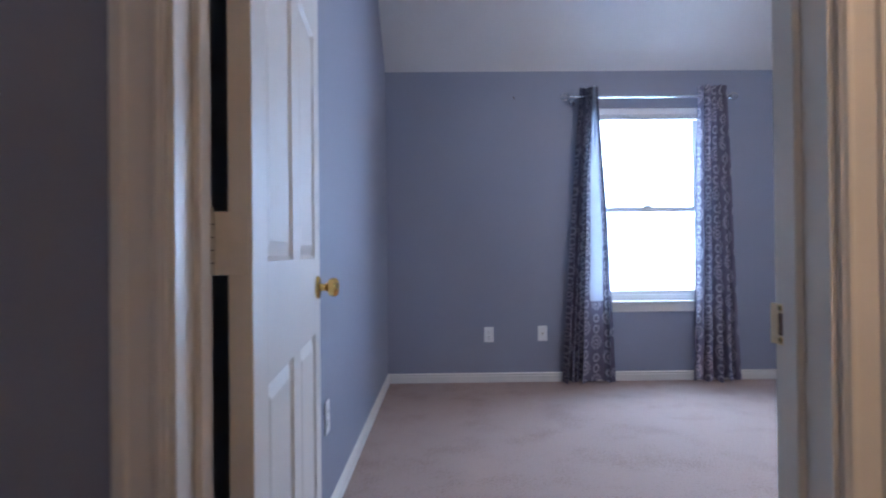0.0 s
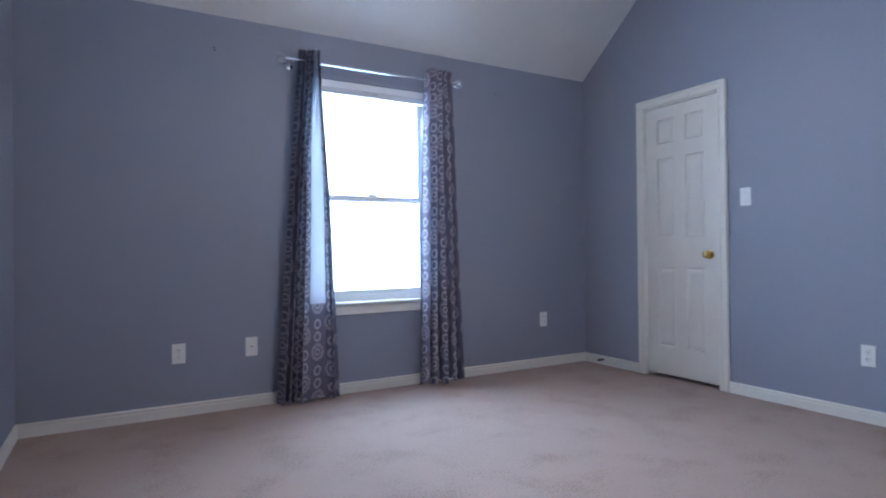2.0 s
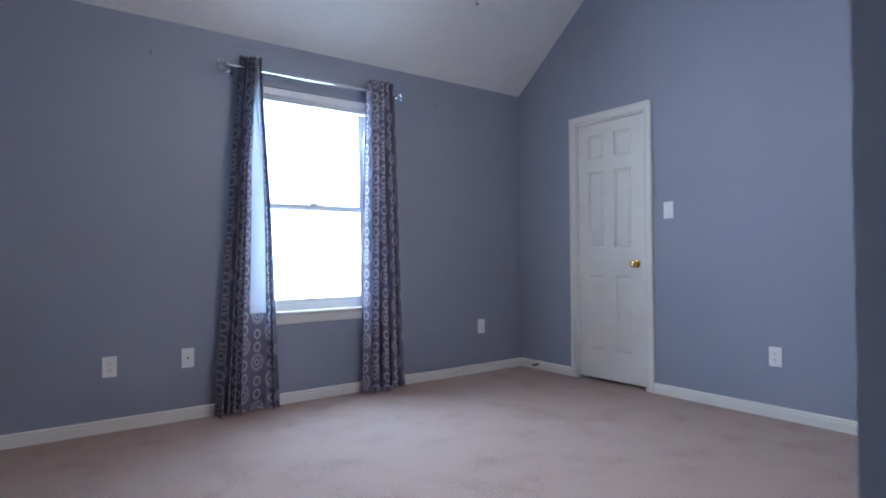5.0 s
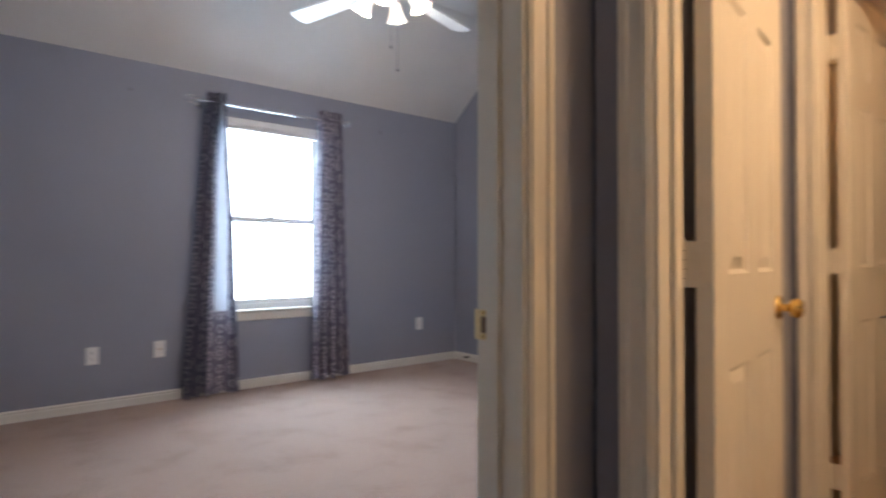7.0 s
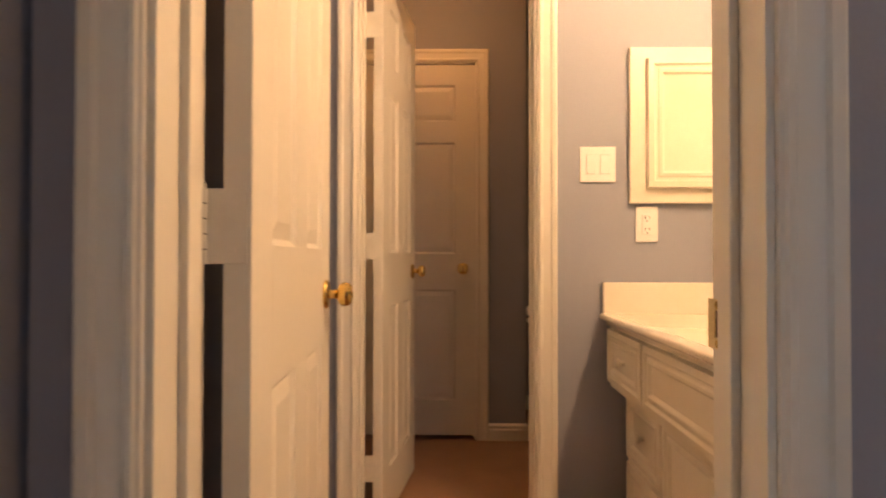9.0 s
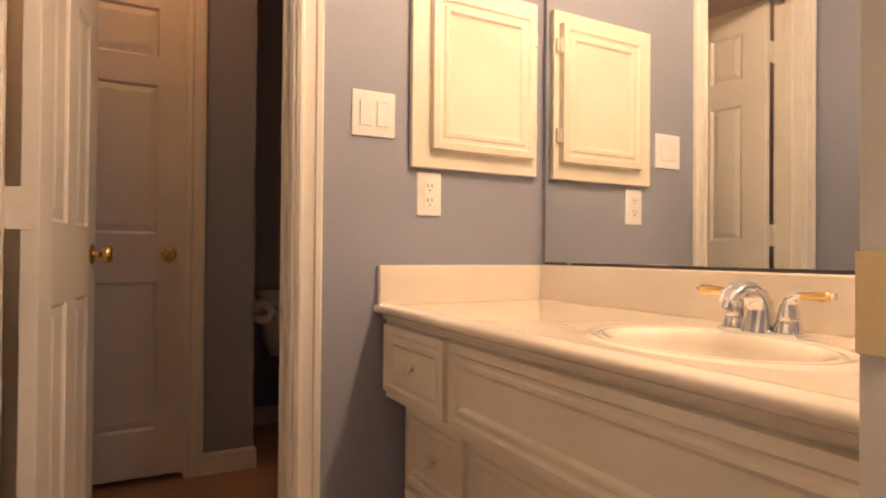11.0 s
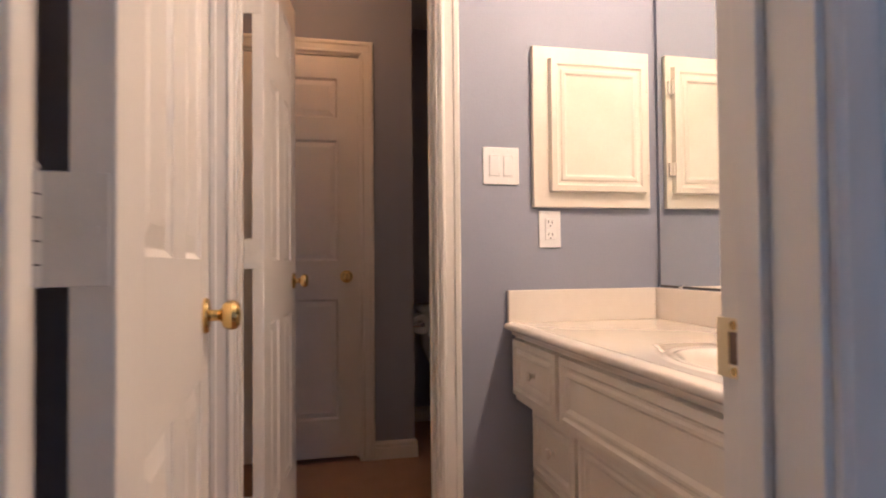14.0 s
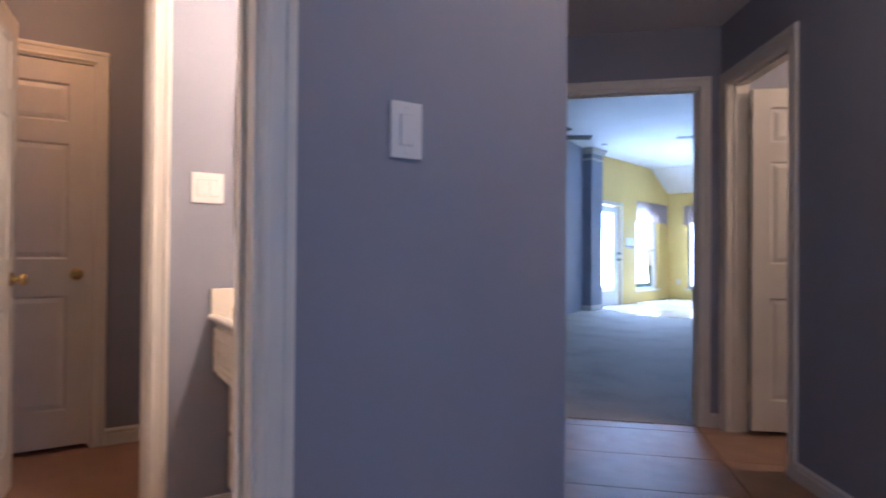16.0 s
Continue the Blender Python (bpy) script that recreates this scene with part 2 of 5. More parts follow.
def tube(bm, pts, radii, n=12, flat=1.0):
    """A pipe along points; flat squeezes it along its side axis."""
    pts = [Vector(p) for p in pts]
    rings = []
    for i, p in enumerate(pts):
        d = (pts[min(i + 1, len(pts) - 1)] - pts[max(i - 1, 0)]).normalized()
        q = d.to_track_quat("Z", "Y").to_matrix()
        rings.append([bm.verts.new(p + q @ Vector((radii[i] * math.cos(2 * math.pi * k / n), flat * radii[i] * math.sin(2 * math.pi * k / n), 0))) for k in range(n)])
    for a, b in zip(rings, rings[1:]):
        for k in range(n):
            bm.faces.new((a[k], a[(k + 1) % n], b[(k + 1) % n], b[k]))
    bm.faces.new(rings[0][::-1])
    bm.faces.new(rings[-1])
    return bm


def mesh_of(name, bm, material, smooth=18):
    bmesh.ops.recalc_face_normals(bm, faces=bm.faces)
    me = bpy.data.meshes.new(name)
    bm.to_mesh(me)
    bm.free()
    me.materials.append(material)
    me.polygons.foreach_set("use_smooth", [True] * len(me.polygons))
    me.set_sharp_from_angle(angle=radians(smooth))
    return me


def thing(name, bm, material, label="", category="", group="", kind="", m=None, smooth=18):
    ob = new(name, mesh_of(name, bm, material, smooth))
    if m is not None:
        ob.matrix_world = m
    return tagged(ob, label, category, group, kind)


def root(name, m, label="", category="", group="", kind=""):
    ob = new(name)
    ob.matrix_world = m
    return tagged(ob, label, category, group, kind)


def part(name, bm, material, parent, label="", smooth=18):
    ob = new(name, mesh_of(name, bm, material, smooth))
    ob.parent = parent
    if label:
        ob["label"] = label
    return ob


# ---- structure ----
WALL_H = 2.44
DOOR_H = 2.020                  # head of the door openings


def wall_bm(a, b, thick, h, holes=(), side=1):
    """A wall from a to b in plan, as thick as given to its left (side 1) or right (-1), with holes (from, to, bottom, top) along it."""
    bm = bmesh.new()
    length = (Vector(b) - Vector(a)).length
    y0, y1 = sorted((0, side * thick))
    at = 0.0
    for f, t, lo, hi in sorted(holes):
        if f > at:
            box(bm, at, y0, 0, f, y1, h)
        if lo > 0:
            box(bm, f, y0, 0, t, y1, lo)
        if hi < h:
            box(bm, f, y0, hi, t, y1, h)
        at = t
    if at < length:
        box(bm, at, y0, 0, length, y1, h)
    return bm


def plan_pose(a, b, z=0.0):
    d = Vector(b) - Vector(a)
    return pose(a[0], a[1], z, 0, 0, math.degrees(math.atan2(d.y, d.x)))


def wall(name, a, b, thick, h, holes=(), side=1, material=None, label="painted blue-grey plaster wall"):
    return thing(name, wall_bm(a, b, thick, h, holes, side), material or M_WALL, label, "wall", kind="structure", m=plan_pose(a, b))


BASE = ((0, 0.014), (0.055, 0.014), (0.060, 0.010), (0.066, 0.010), (0.070, 0.013), (0.075, 0.012), (0.082, 0.005), (0.085, 0.0))


def baseboard(a, b, side=1, scale=1.0):
    """A moulded skirting along the foot of a wall from a to b, standing out to its left (1) or right (-1)."""
    bm = bmesh.new()
    length = (Vector(b) - Vector(a)).length
    ends = []
    for x in (0, length):
        ends.append([bm.verts.new((x, side * d, z * scale)) for z, d in ((0, 0.0),) + BASE])
    for i in range(len(ends[0]) - 1):
        bm.faces.new((ends[0][i], ends[1][i], ends[1][i + 1], ends[0][i + 1]))
    bm.faces.new(ends[0])
    bm.faces.new(ends[1][::-1])
    return thing("baseboard", bm, M_TRIM, "off-white moulded wooden baseboard along the wall", "baseboard", kind="structure", m=plan_pose(a, b))


CASE = ((0, 0.0), (0, 0.010), (0.06, 0.012), (0.10, 0.015), (0.20, 0.015), (0.26, 0.010), (0.34, 0.0095), (0.66, 0.013), (0.72, 0.018), (0.90, 0.019), (0.97, 0.016), (1, 0.012), (1, 0))


def casing(parent, w, h, y, side, width):
    """A door casing with a moulded profile round an opening of w by h, on the face y of the wall."""
    bm = bmesh.new()
    rows = []
    for u, d in CASE:
        u = 0.006 + u * width
        yy = y + side * d
        rows.append([bm.verts.new(c) for c in ((-u, yy, 0), (-u, yy, h + u), (w + u, yy, h + u), (w + u, yy, 0))])
    for a, b in zip(rows, rows[1:]):
        for k in range(3):
            bm.faces.new((a[k], a[k + 1], b[k + 1], b[k]))
    return part("casing", bm, M_TRIM, parent, smooth=18)


def door_frame(name, a, b, thick, h=DOOR_H, width=0.07, label="off-white moulded door casing and jamb", strike=None, stop=0.5, sides=(1, 1)):
    """Jambs, stops and casings of an opening between the points a and b on one face of a wall that is thick to the left of a-b."""
    w = (Vector(b) - Vector(a)).length
    r = root(name, plan_pose(a, b), label, "door frame", kind="structure")
    for side in (0, 1):
        bm = bmesh.new()
        x0 = 0 if side == 0 else w - 0.003
        box(bm, x0 - (0.015 if side == 0 else 0), -0.002, 0, x0 + 0.003 + (0 if side == 0 else 0.015), thick + 0.002, h, 0.001)
        part("jamb", bm, M_TRIM, r)
        bm = bmesh.new()
        sx = (0.003, 0.014) if side == 0 else (w - 0.014, w - 0.003)
        box(bm, sx[0], thick * stop - 0.016, 0, sx[1], thick * stop + 0.016, h - 0.012, 0.002)
        part("door_stop", bm, M_TRIM, r)
    bm = bmesh.new()
    box(bm, -0.015, -0.002, h - 0.003, w + 0.015, thick + 0.002, h + 0.012, 0.001)
    part("head_jamb", bm, M_TRIM, r)
    bm = bmesh.new()
    box(bm, 0.003, thick * stop - 0.016, h - 0.014, w - 0.003, thick * stop + 0.016, h - 0.003, 0.002)
    part("door_stop", bm, M_TRIM, r)
    if sides[0]:
        casing(r, w, h, 0, -1, width)
    if sides[1]:
        casing(r, w, h, thick, 1, width)
    if strike:
        x, y, z = strike
        s = 1 if x < w / 2 else -1
        bm = bmesh.new()
        lo, hi = sorted((x, x + s * 0.003))
        box(bm, lo, y - 0.020, z - 0.029, hi, y - 0.008, z + 0.029)
        box(bm, lo, y + 0.008, z - 0.029, hi, y + 0.024, z + 0.029)
        box(bm, lo, y - 0.008, z + 0.016, hi, y + 0.008, z + 0.029)
        box(bm, lo, y - 0.008, z - 0.029, hi, y + 0.008, z - 0.016)
        plate = part("strike_plate", bm, M_STRIKE, r, "pale brass strike plate")
        bm = bmesh.new()
        lo, hi = sorted((x - s * 0.0005, x + s * 0.0012))
        box(bm, lo, y - 0.008, z - 0.016, hi, y + 0.008, z + 0.016)
        part("latch_hole", bm, M_GROUT, plate)
        for dz in (-0.0225, 0.0225):
            bm = bmesh.new()
            rod(bm, (x + s * 0.003, y, z + dz), (x + s * 0.0042, y, z + dz), 0.0045, n=10)
            part("screw", bm, M_BRASS, plate)
    return r


def knob(parent, x, y, z, d, reach=0.062):
    """A round brass knob on its rose, standing out along d (1 or -1 in y)."""
    k = reach / 0.062
    bm = bmesh.new()
    lathe(bm, [(0.0, 0), (0.031, 0), (0.0315, 0.003), (0.028, 0.008), (0.018, 0.010), (0.0, 0.010)], axis((x, y, z), (0, d, 0)), 24)
    h = part("door_handle", bm, M_BRASS, parent, "polished brass round knob")
    bm = bmesh.new()
    prof = [(0.0, 0.008), (0.010, 0.010), (0.0095, 0.022), (0.012, 0.027), (0.021, 0.031), (0.0255, 0.038), (0.0262, 0.046), (0.024, 0.053), (0.018, 0.058), (0.009, 0.059), (0.008, 0.056), (0.0, 0.056)]
    lathe(bm, [(r, q * k) for r, q in prof], axis((x, y, z), (0, d, 0)), 24)
    part("knob", bm, M_BRASS, h)


PANELS = ((0.205, 0.795), (0.995, 1.585), (1.700, 1.900))


def door(name, m, w, label, hand=1, back_reach=0.062, h=DOOR_H - 0.008, t=0.035, g=0.0, panels=PANELS, columns=2, knob_z=0.915, hinge_z=1.015):
    """A six-panel door. Local x runs from the hinges, the leaf lies from y = -t to 0 (hand 1) or 0 to t (-1) and the hinge pin is at the origin."""
    r = root(name, m, label, "door", kind="structure")
    bm = bmesh.new()
    z0 = 0.027
    box(bm, 0.004, -t + 0.009, z0, w, -0.009, h)
    st, mu = 0.105, 0.095
    xa, xb = st, w - st
    c0, c1 = w / 2 - mu / 2, w / 2 + mu / 2
    fields = ((xa, c0), (c1, xb)) if columns == 2 else ((xa, xb),)
    for x0, x1 in ((0.003, xa), (xb, w)):
        box(bm, x0, -t, z0, x1, 0, h, 0.002)
    edges = [z0] + [z for p in panels for z in p] + [h]
    for i in range(0, len(edges), 2):
        box(bm, xa - 0.001, -t + 0.0002, edges[i], xb + 0.001, -0.0002, edges[i + 1], 0.0015)
    for lo, hi in panels if columns == 2 else ():
        box(bm, c0, -t + 0.0004, lo - 0.001, c1, -0.0004, hi + 0.001, 0.0015)
    leaf = part("door_leaf", bm, M_DOOR, r)
    for lo, hi in panels:
        for x0, x1 in fields:
            bm = bmesh.new()
            for s in (1, -1):
                ya, yb = (-0.009, -0.0025) if s == 1 else (-t + 0.009, -t + 0.0025)
                o = [bm.verts.new(p) for p in ((x0 + 0.010, ya, lo + 0.010), (x1 - 0.010, ya, lo + 0.010), (x1 - 0.010, ya, hi - 0.010), (x0 + 0.010, ya, hi - 0.010))]
                i = [bm.verts.new(p) for p in ((x0 + 0.034, yb, lo + 0.034), (x1 - 0.034, yb, lo + 0.034), (x1 - 0.034, yb, hi - 0.034), (x0 + 0.034, yb, hi - 0.034))]
                for k in range(4):
                    bm.faces.new((o[k], o[(k + 1) % 4], i[(k + 1) % 4], i[k]))
                bm.faces.new(i)
                # a small ogee step round the sunk field
                e = [bm.verts.new(p) for p in ((x0, ya + s * 0.0065, lo), (x1, ya + s * 0.0065, lo), (x1, ya + s * 0.0065, hi), (x0, ya + s * 0.0065, hi))]
                f = [bm.verts.new(p) for p in ((x0 + 0.008, ya + s * 0.0004, lo + 0.008), (x1 - 0.008, ya + s * 0.0004, lo + 0.008), (x1 - 0.008, ya + s * 0.0004, hi - 0.008), (x0 + 0.008, ya + s * 0.0004, hi - 0.008))]
                for k in range(4):
                    bm.faces.new((e[k], e[(k + 1) % 4], f[(k + 1) % 4], f[k]))
            part("panel", bm, M_DOOR, leaf, smooth=4)
    knob(r, w - 0.062, -t, knob_z, -1, 0.062)
    knob(r, w - 0.062, 0, knob_z, 1, back_reach)
    for c in r.children_recursive:
        c.data.transform(Matrix.Translation((0, -g, 0)))
    for z in (0.235, hinge_z, 1.80):
        bm = bmesh.new()
        for k in range(5):
            rod(bm, (0, 0.004, z - 0.046 + 0.0186 * k), (0, 0.004, z - 0.046 + 0.0186 * k + 0.0170), 0.0068, n=12)
        lathe(bm, [(0, 0.046), (0.0045, 0.046), (0.006, 0.050), (0.003, 0.054), (0, 0.055)], pose(0, 0.004, z), 12)
        hg = part("hinge", bm, M_HINGE, r, "paint-covered butt hinge")
        bm = bmesh.new()
        rod(bm, (0, 0.004, z - 0.0455), (0, 0.004, z + 0.0455), 0.0058, n=10)
        part("hinge_pin", bm, M_STEEL, hg)
        bm = bmesh.new()
        box(bm, 0.0012, -0.030 - g, z - 0.046, 0.0030, 0.003, z + 0.046, 0.0008)
        for dz in (-0.03, 0, 0.03):
            rod(bm, (0.0014, -0.012 - g - 0.008 * (dz == 0), z + dz), (0.0006, -0.012 - g - 0.008 * (dz == 0), z + dz), 0.0035, n=8)
        part("hinge_leaf", bm, M_HINGE, hg)
    if hand < 0:
        for c in r.children_recursive:
            c.data.transform(Matrix.Diagonal((1, -1, 1, 1)))
            c.data.flip_normals()
    return r


# floors
BW, BS = 1.058, -0.342           # inner faces of the bathroom's west and south walls
X1 = 3.772
YN = 4.776
bm = bmesh.new()
box(bm, -2.2, 1.04, -0.12, 4.2, 5.2, 0.0)
thing("floor_bedroom", bm, M_CARPET, "beige cut-pile carpet with vacuum marks", "carpet", kind="structure")
bm = bmesh.new()
box(bm, -2.2, -4.0, -0.12, 5.0, 1.04, -0.010)
floor_hall = thing("floor_hall", bm, M_GROUT, "long reddish-brown floor tiles with thin dark joints", "tile floor", kind="structure")

bm = bmesh.new()
box(bm, BW - 0.06, BS - 0.03, -0.05, 4.15, 1.45, 0.003)
M_SHEET = varied("terracotta_sheet_floor", (0.33, 0.185, 0.105), (0.42, 0.25, 0.155), 0.42, 6, 120, 0.12, 0.001)
turned(thing("floor_bathroom", bm, M_SHEET, "plain terracotta-brown sheet floor", "floor", kind="structure"))

# bedroom walls
wall("wall_north", (-0.40, YN), (3.95, YN), 0.16, 3.3, [(1.385 + 0.40, 2.285 + 0.40, 0.615, 2.125)], 1)
wall("wall_west", (-0.287, 1.10), (-0.236, YN), 0.12, 3.3, (), 1)
CL0, CL1 = 3.496, 4.108
wall("wall_east", (X1, 1.40), (X1, YN), 0.12, 3.3, [(CL0 - 1.40, CL1 - 1.40, 0, DOOR_H)], -1)
# wall between the bedroom and the lobby, with the bedroom door
BD0, BD1 = -0.180, 0.641
wall("wall_bedroom_door", (-1.30, 0.985), (1.060, 0.985), 0.115, 3.3, [(BD0 + 1.30, BD1 + 1.30, 0, DOOR_H)], 1)
wall("wall_bedroom_south", (1.025, 1.23), (2.16, 1.23), 0.06, 3.3, (), 1)
wall("wall_bedroom_south_recess", (2.16, 1.48), (3.95, 1.675), 0.06, 3.3, (), 1)
# bathroom
BA0, BA1 = 0.376, 0.995
turned(wall("wall_bath_west", (BW - 0.115, -0.3875), (BW - 0.115, 1.12), 0.115, WALL_H, [(BA0 + 0.3875, BA1 + 0.3875, 0, DOOR_H)], -1))
turned(wall("wall_bath_south", (BW, BS), (2.285, BS), 0.0455, WALL_H, (), -1))
turned(wall("wall_alcove_south", (2.285, BS), (4.25, BS), 0.12, WALL_H, (), -1))
turned(wall("wall_bath_north", (BW, 1.095), (2.400, 1.095), 0.115, WALL_H, (), 1))
turned(wall("wall_closet_north", (2.285, 1.40), (3.95, 1.40), 0.115, WALL_H, (), 1))
WC0, WC1 = 0.410, 0.998
turned(wall("wall_bath_east", (2.285, BS), (2.285, 1.40), 0.115, WALL_H, [(WC0 - BS, WC1 - BS, 0, DOOR_H)], -1))
AX, AY = 3.470, 0.286           # closet wall and corner of the toilet alcove
WD0, WD1 = 0.558, 1.168
turned(wall("wall_closet_east", (AX, AY), (AX, 1.40), 0.115, WALL_H, [(WD0 - AY, WD1 - AY, 0, DOOR_H)], -1))
turned(wall("wall_alcove_north", (AX + 0.115, AY), (4.10, AY), 0.115, WALL_H, (), 1))
turned(wall("wall_alcove_east", (4.10, BS), (4.10, 1.40), 0.12, WALL_H, (), -1))

# hall: a slanting wall with a cased opening, and a wall with a door
U, N = Vector((-0.62, -0.785)), Vector((0.785, -0.62))


def un(u, n):
    return tuple(U * u + N * n)


FAR = 3.430
O0, O1 = -0.33, 0.585
wall("wall_hall_far", un(-2.5, FAR), un(0.78, FAR), 0.115, WALL_H, [(O0 + 2.5, O1 + 2.5, 0, 2.06)], 1)
RA, RB = (2.246, -2.692), (-1.30, -0.726)
wall("wall_hall_right", RA, RB, 0.115, WALL_H, [(0.080, 0.745, 0, 2.06)], 1)
# unseen wall, made this thick so its slot narrows the added fill light
wall("wall_lobby_west", (-1.30, -0.740), (-1.30, 0.985), 0.60, WALL_H, [(0.04, 0.51, 0.50, 2.10)], 1)

# ceilings
bm = bmesh.new()
plan = [(-1.5, 1.45), (4.2, 1.45), (4.2, -0.2), un(-2.2, FAR + 0.06), un(0.70, FAR + 0.06), (1.2, -4.9), (-1.6, -3.4)]
lo = [bm.verts.new((*q, WALL_H)) for q in plan]
hi = [bm.verts.new((*q, WALL_H + 0.1)) for q in plan]
bm.faces.new(lo)
bm.faces.new(hi[::-1])
for i in range(len(plan)):
    bm.faces.new((lo[i], lo[(i + 1) % len(plan)], hi[(i + 1) % len(plan)], hi[i]))
thing("ceiling_hall", bm, M_CEIL, "flat white painted ceiling", "ceiling", kind="structure")
bm = bmesh.new()
EAVE, RISE, TOP = 2.415, 0.80, 3.10
ys = YN - (TOP - EAVE) / RISE
prof = [(YN + 0.1, EAVE - 0.08), (ys, TOP), (1.10, TOP), (1.10, TOP + 0.15), (ys + 0.06, TOP + 0.15), (YN + 0.1, EAVE + 0.10)]
va = [bm.verts.new((-0.40, y, z)) for y, z in prof]
vb = [bm.verts.new((3.90, y, z)) for y, z in prof]
for i in range(len(prof)):
    j = (i + 1) % len(prof)
    bm.faces.new((va[i], va[j], vb[j], vb[i]))
bm.faces.new(va)
bm.faces.new(vb[::-1])
thing("ceiling_bedroom", bm, M_CEIL, "white vaulted ceiling sloping down to the window wall", "ceiling", kind="structure")

# door frames and doors
door_frame("door_frame_1", (BD0, 0.985), (BD1, 0.985), 0.115, width=0.066, strike=(BD1 - BD0 - 0.006, 0.095, 0.899), stop=0.58)
turned(door_frame("door_frame_2", (BW - 0.115, BA1), (BW - 0.115, BA0), 0.115, width=0.066, strike=(BA1 - BA0 - 0.006, 0.092, 0.900), stop=0.58, sides=(1, 0)))
turned(door_frame("door_frame_3", (2.285, WC1), (2.285, WC0), 0.115, width=0.064, stop=0.45))
turned(door_frame("door_frame_4", (AX, WD1), (AX, WD0), 0.115, width=0.066, stop=0.62, sides=(1, 0)))
door_frame("door_frame_5", (X1, CL1), (X1, CL0), 0.12, width=0.066, stop=0.62, sides=(1, 0))
door_frame("door_frame_6", un(O0, FAR), un(O1, FAR), 0.115, h=2.06, width=0.066, stop=0.5)
rv = (Vector(RB) - Vector(RA)).normalized()
rp = lambda s: (RA[0] + rv.x * s, RA[1] + rv.y * s)
door_frame("door_frame_7", rp(0.080), rp(0.745), 0.115, h=2.06, width=0.07, stop=0.45)

door("door_1", pose(-0.176, 1.102, 0, 0, 0, 94.5), 0.806, "off-white six-panel door standing open against the wall", back_reach=0.045, g=0.020, hinge_z=1.022)
turned(door("door_2", pose(BW + 0.002, BA1 - 0.004, 0, 0, 0, 2.9), 0.612, "off-white six-panel bathroom door standing open", g=0.020, knob_z=0.897, back_reach=0.045))
turned(door("door_3", pose(2.402, WC1 - 0.004, 0, 0, 0, -7.6), 0.584, "off-white six-panel door standing open inwards", g=0.030))
turned(door("door_4", pose(AX + 0.004, WD1 - 0.003, 0, 0, 0, -90), 0.604, "closed off-white three-panel closet door", hand=-1, panels=((0.215, 0.802), (0.995, 1.590), (1.705, 1.90)), columns=1))
door("door_5", pose(X1 + 0.003, CL1 - 0.004, 0, 0, 0, -90), 0.604, "closed off-white six-panel closet door", hand=-1, panels=((0.235, 0.820), (1.040, 1.630), (1.740, 1.920)))
door("door_6", pose(rp(0.090)[0] - 0.485 * 0.117, rp(0.090)[1] - 0.875 * 0.117, 0, 0, 0, -126), 0.645, "off-white six-panel door standing open in a dim room", g=0.016)


# ---- window, blind and daylight of the bedroom ----
WX0, WX1, WZ0, WZ1 = 1.385, 2.285, 0.615, 2.125


def window_unit(name, x0, x1, z0, z1, y_in, y_out, label):
    """A single-hung vinyl window set deep in the wall, with its sill board and apron."""
    r = root(name, pose(0, 0, 0), label, "window", kind="structure")
    bm = bmesh.new()
    f = 0.045
    ya, yb = y_out - 0.075, y_out - 0.015
    for b in ((x0, z0, x0 + f, z1), (x1 - f, z0, x1, z1), (x0 + f, z0, x1 - f, z0 + f), (x0 + f, z1 - f, x1 - f, z1)):
        box(bm, b[0], ya, b[1], b[2], yb, b[3], 0.004)
    part("window_frame", bm, M_VINYL, r)
    zm = 1.345
    for lo, hi, dy, nm in ((zm - 0.03, z1 - f, 0.018, "upper_sash"), (z0 + f, zm + 0.012, 0.0, "lower_sash")):
        bm = bmesh.new()
        s = 0.032
        a, b2 = ya + 0.006 + dy, ya + 0.024 + dy
        for b in ((x0 + f, lo, x0 + f + s, hi), (x1 - f - s, lo, x1 - f, hi), (x0 + f + s, lo, x1 - f - s, lo + s), (x0 + f + s, hi - s, x1 - f - s, hi)):
            box(bm, b[0], a, b[1], b[2], b2, b[3], 0.003)
        sash = part(nm, bm, M_VINYL, r)
        bm = bmesh.new()
        box(bm, x0 + f + s - 0.004, a + 0.007, lo + s - 0.004, x1 - f - s + 0.004, a + 0.011, hi - s + 0.004)
        g = part("pane", bm, M_GLASS, sash)
        g.visible_shadow = False
    bm = bmesh.new()
    box(bm, (x0 + x1) / 2 - 0.03, ya - 0.004, zm + 0.010, (x0 + x1) / 2 + 0.03, ya + 0.016, zm + 0.026, 0.003)
    part("sash_lock", bm, M_VINYL, r)
    bm = bmesh.new()
    box(bm, x0 - 0.035, y_in - 0.030, z0 - 0.020, x1 + 0.035, ya + 0.004, z0 + 0.002, 0.006)
    part("window_sill", bm, M_TRIM, r)
    bm = bmesh.new()
    box(bm, x0 - 0.020, y_in - 0.014, z0 - 0.082, x1 + 0.020, y_in, z0 - 0.020, 0.005)
    part("apron", bm, M_TRIM, r)
    return r


window_unit("window_1", WX0, WX1, WZ0, WZ1, YN, YN + 0.16, "white single-hung window with a painted sill")

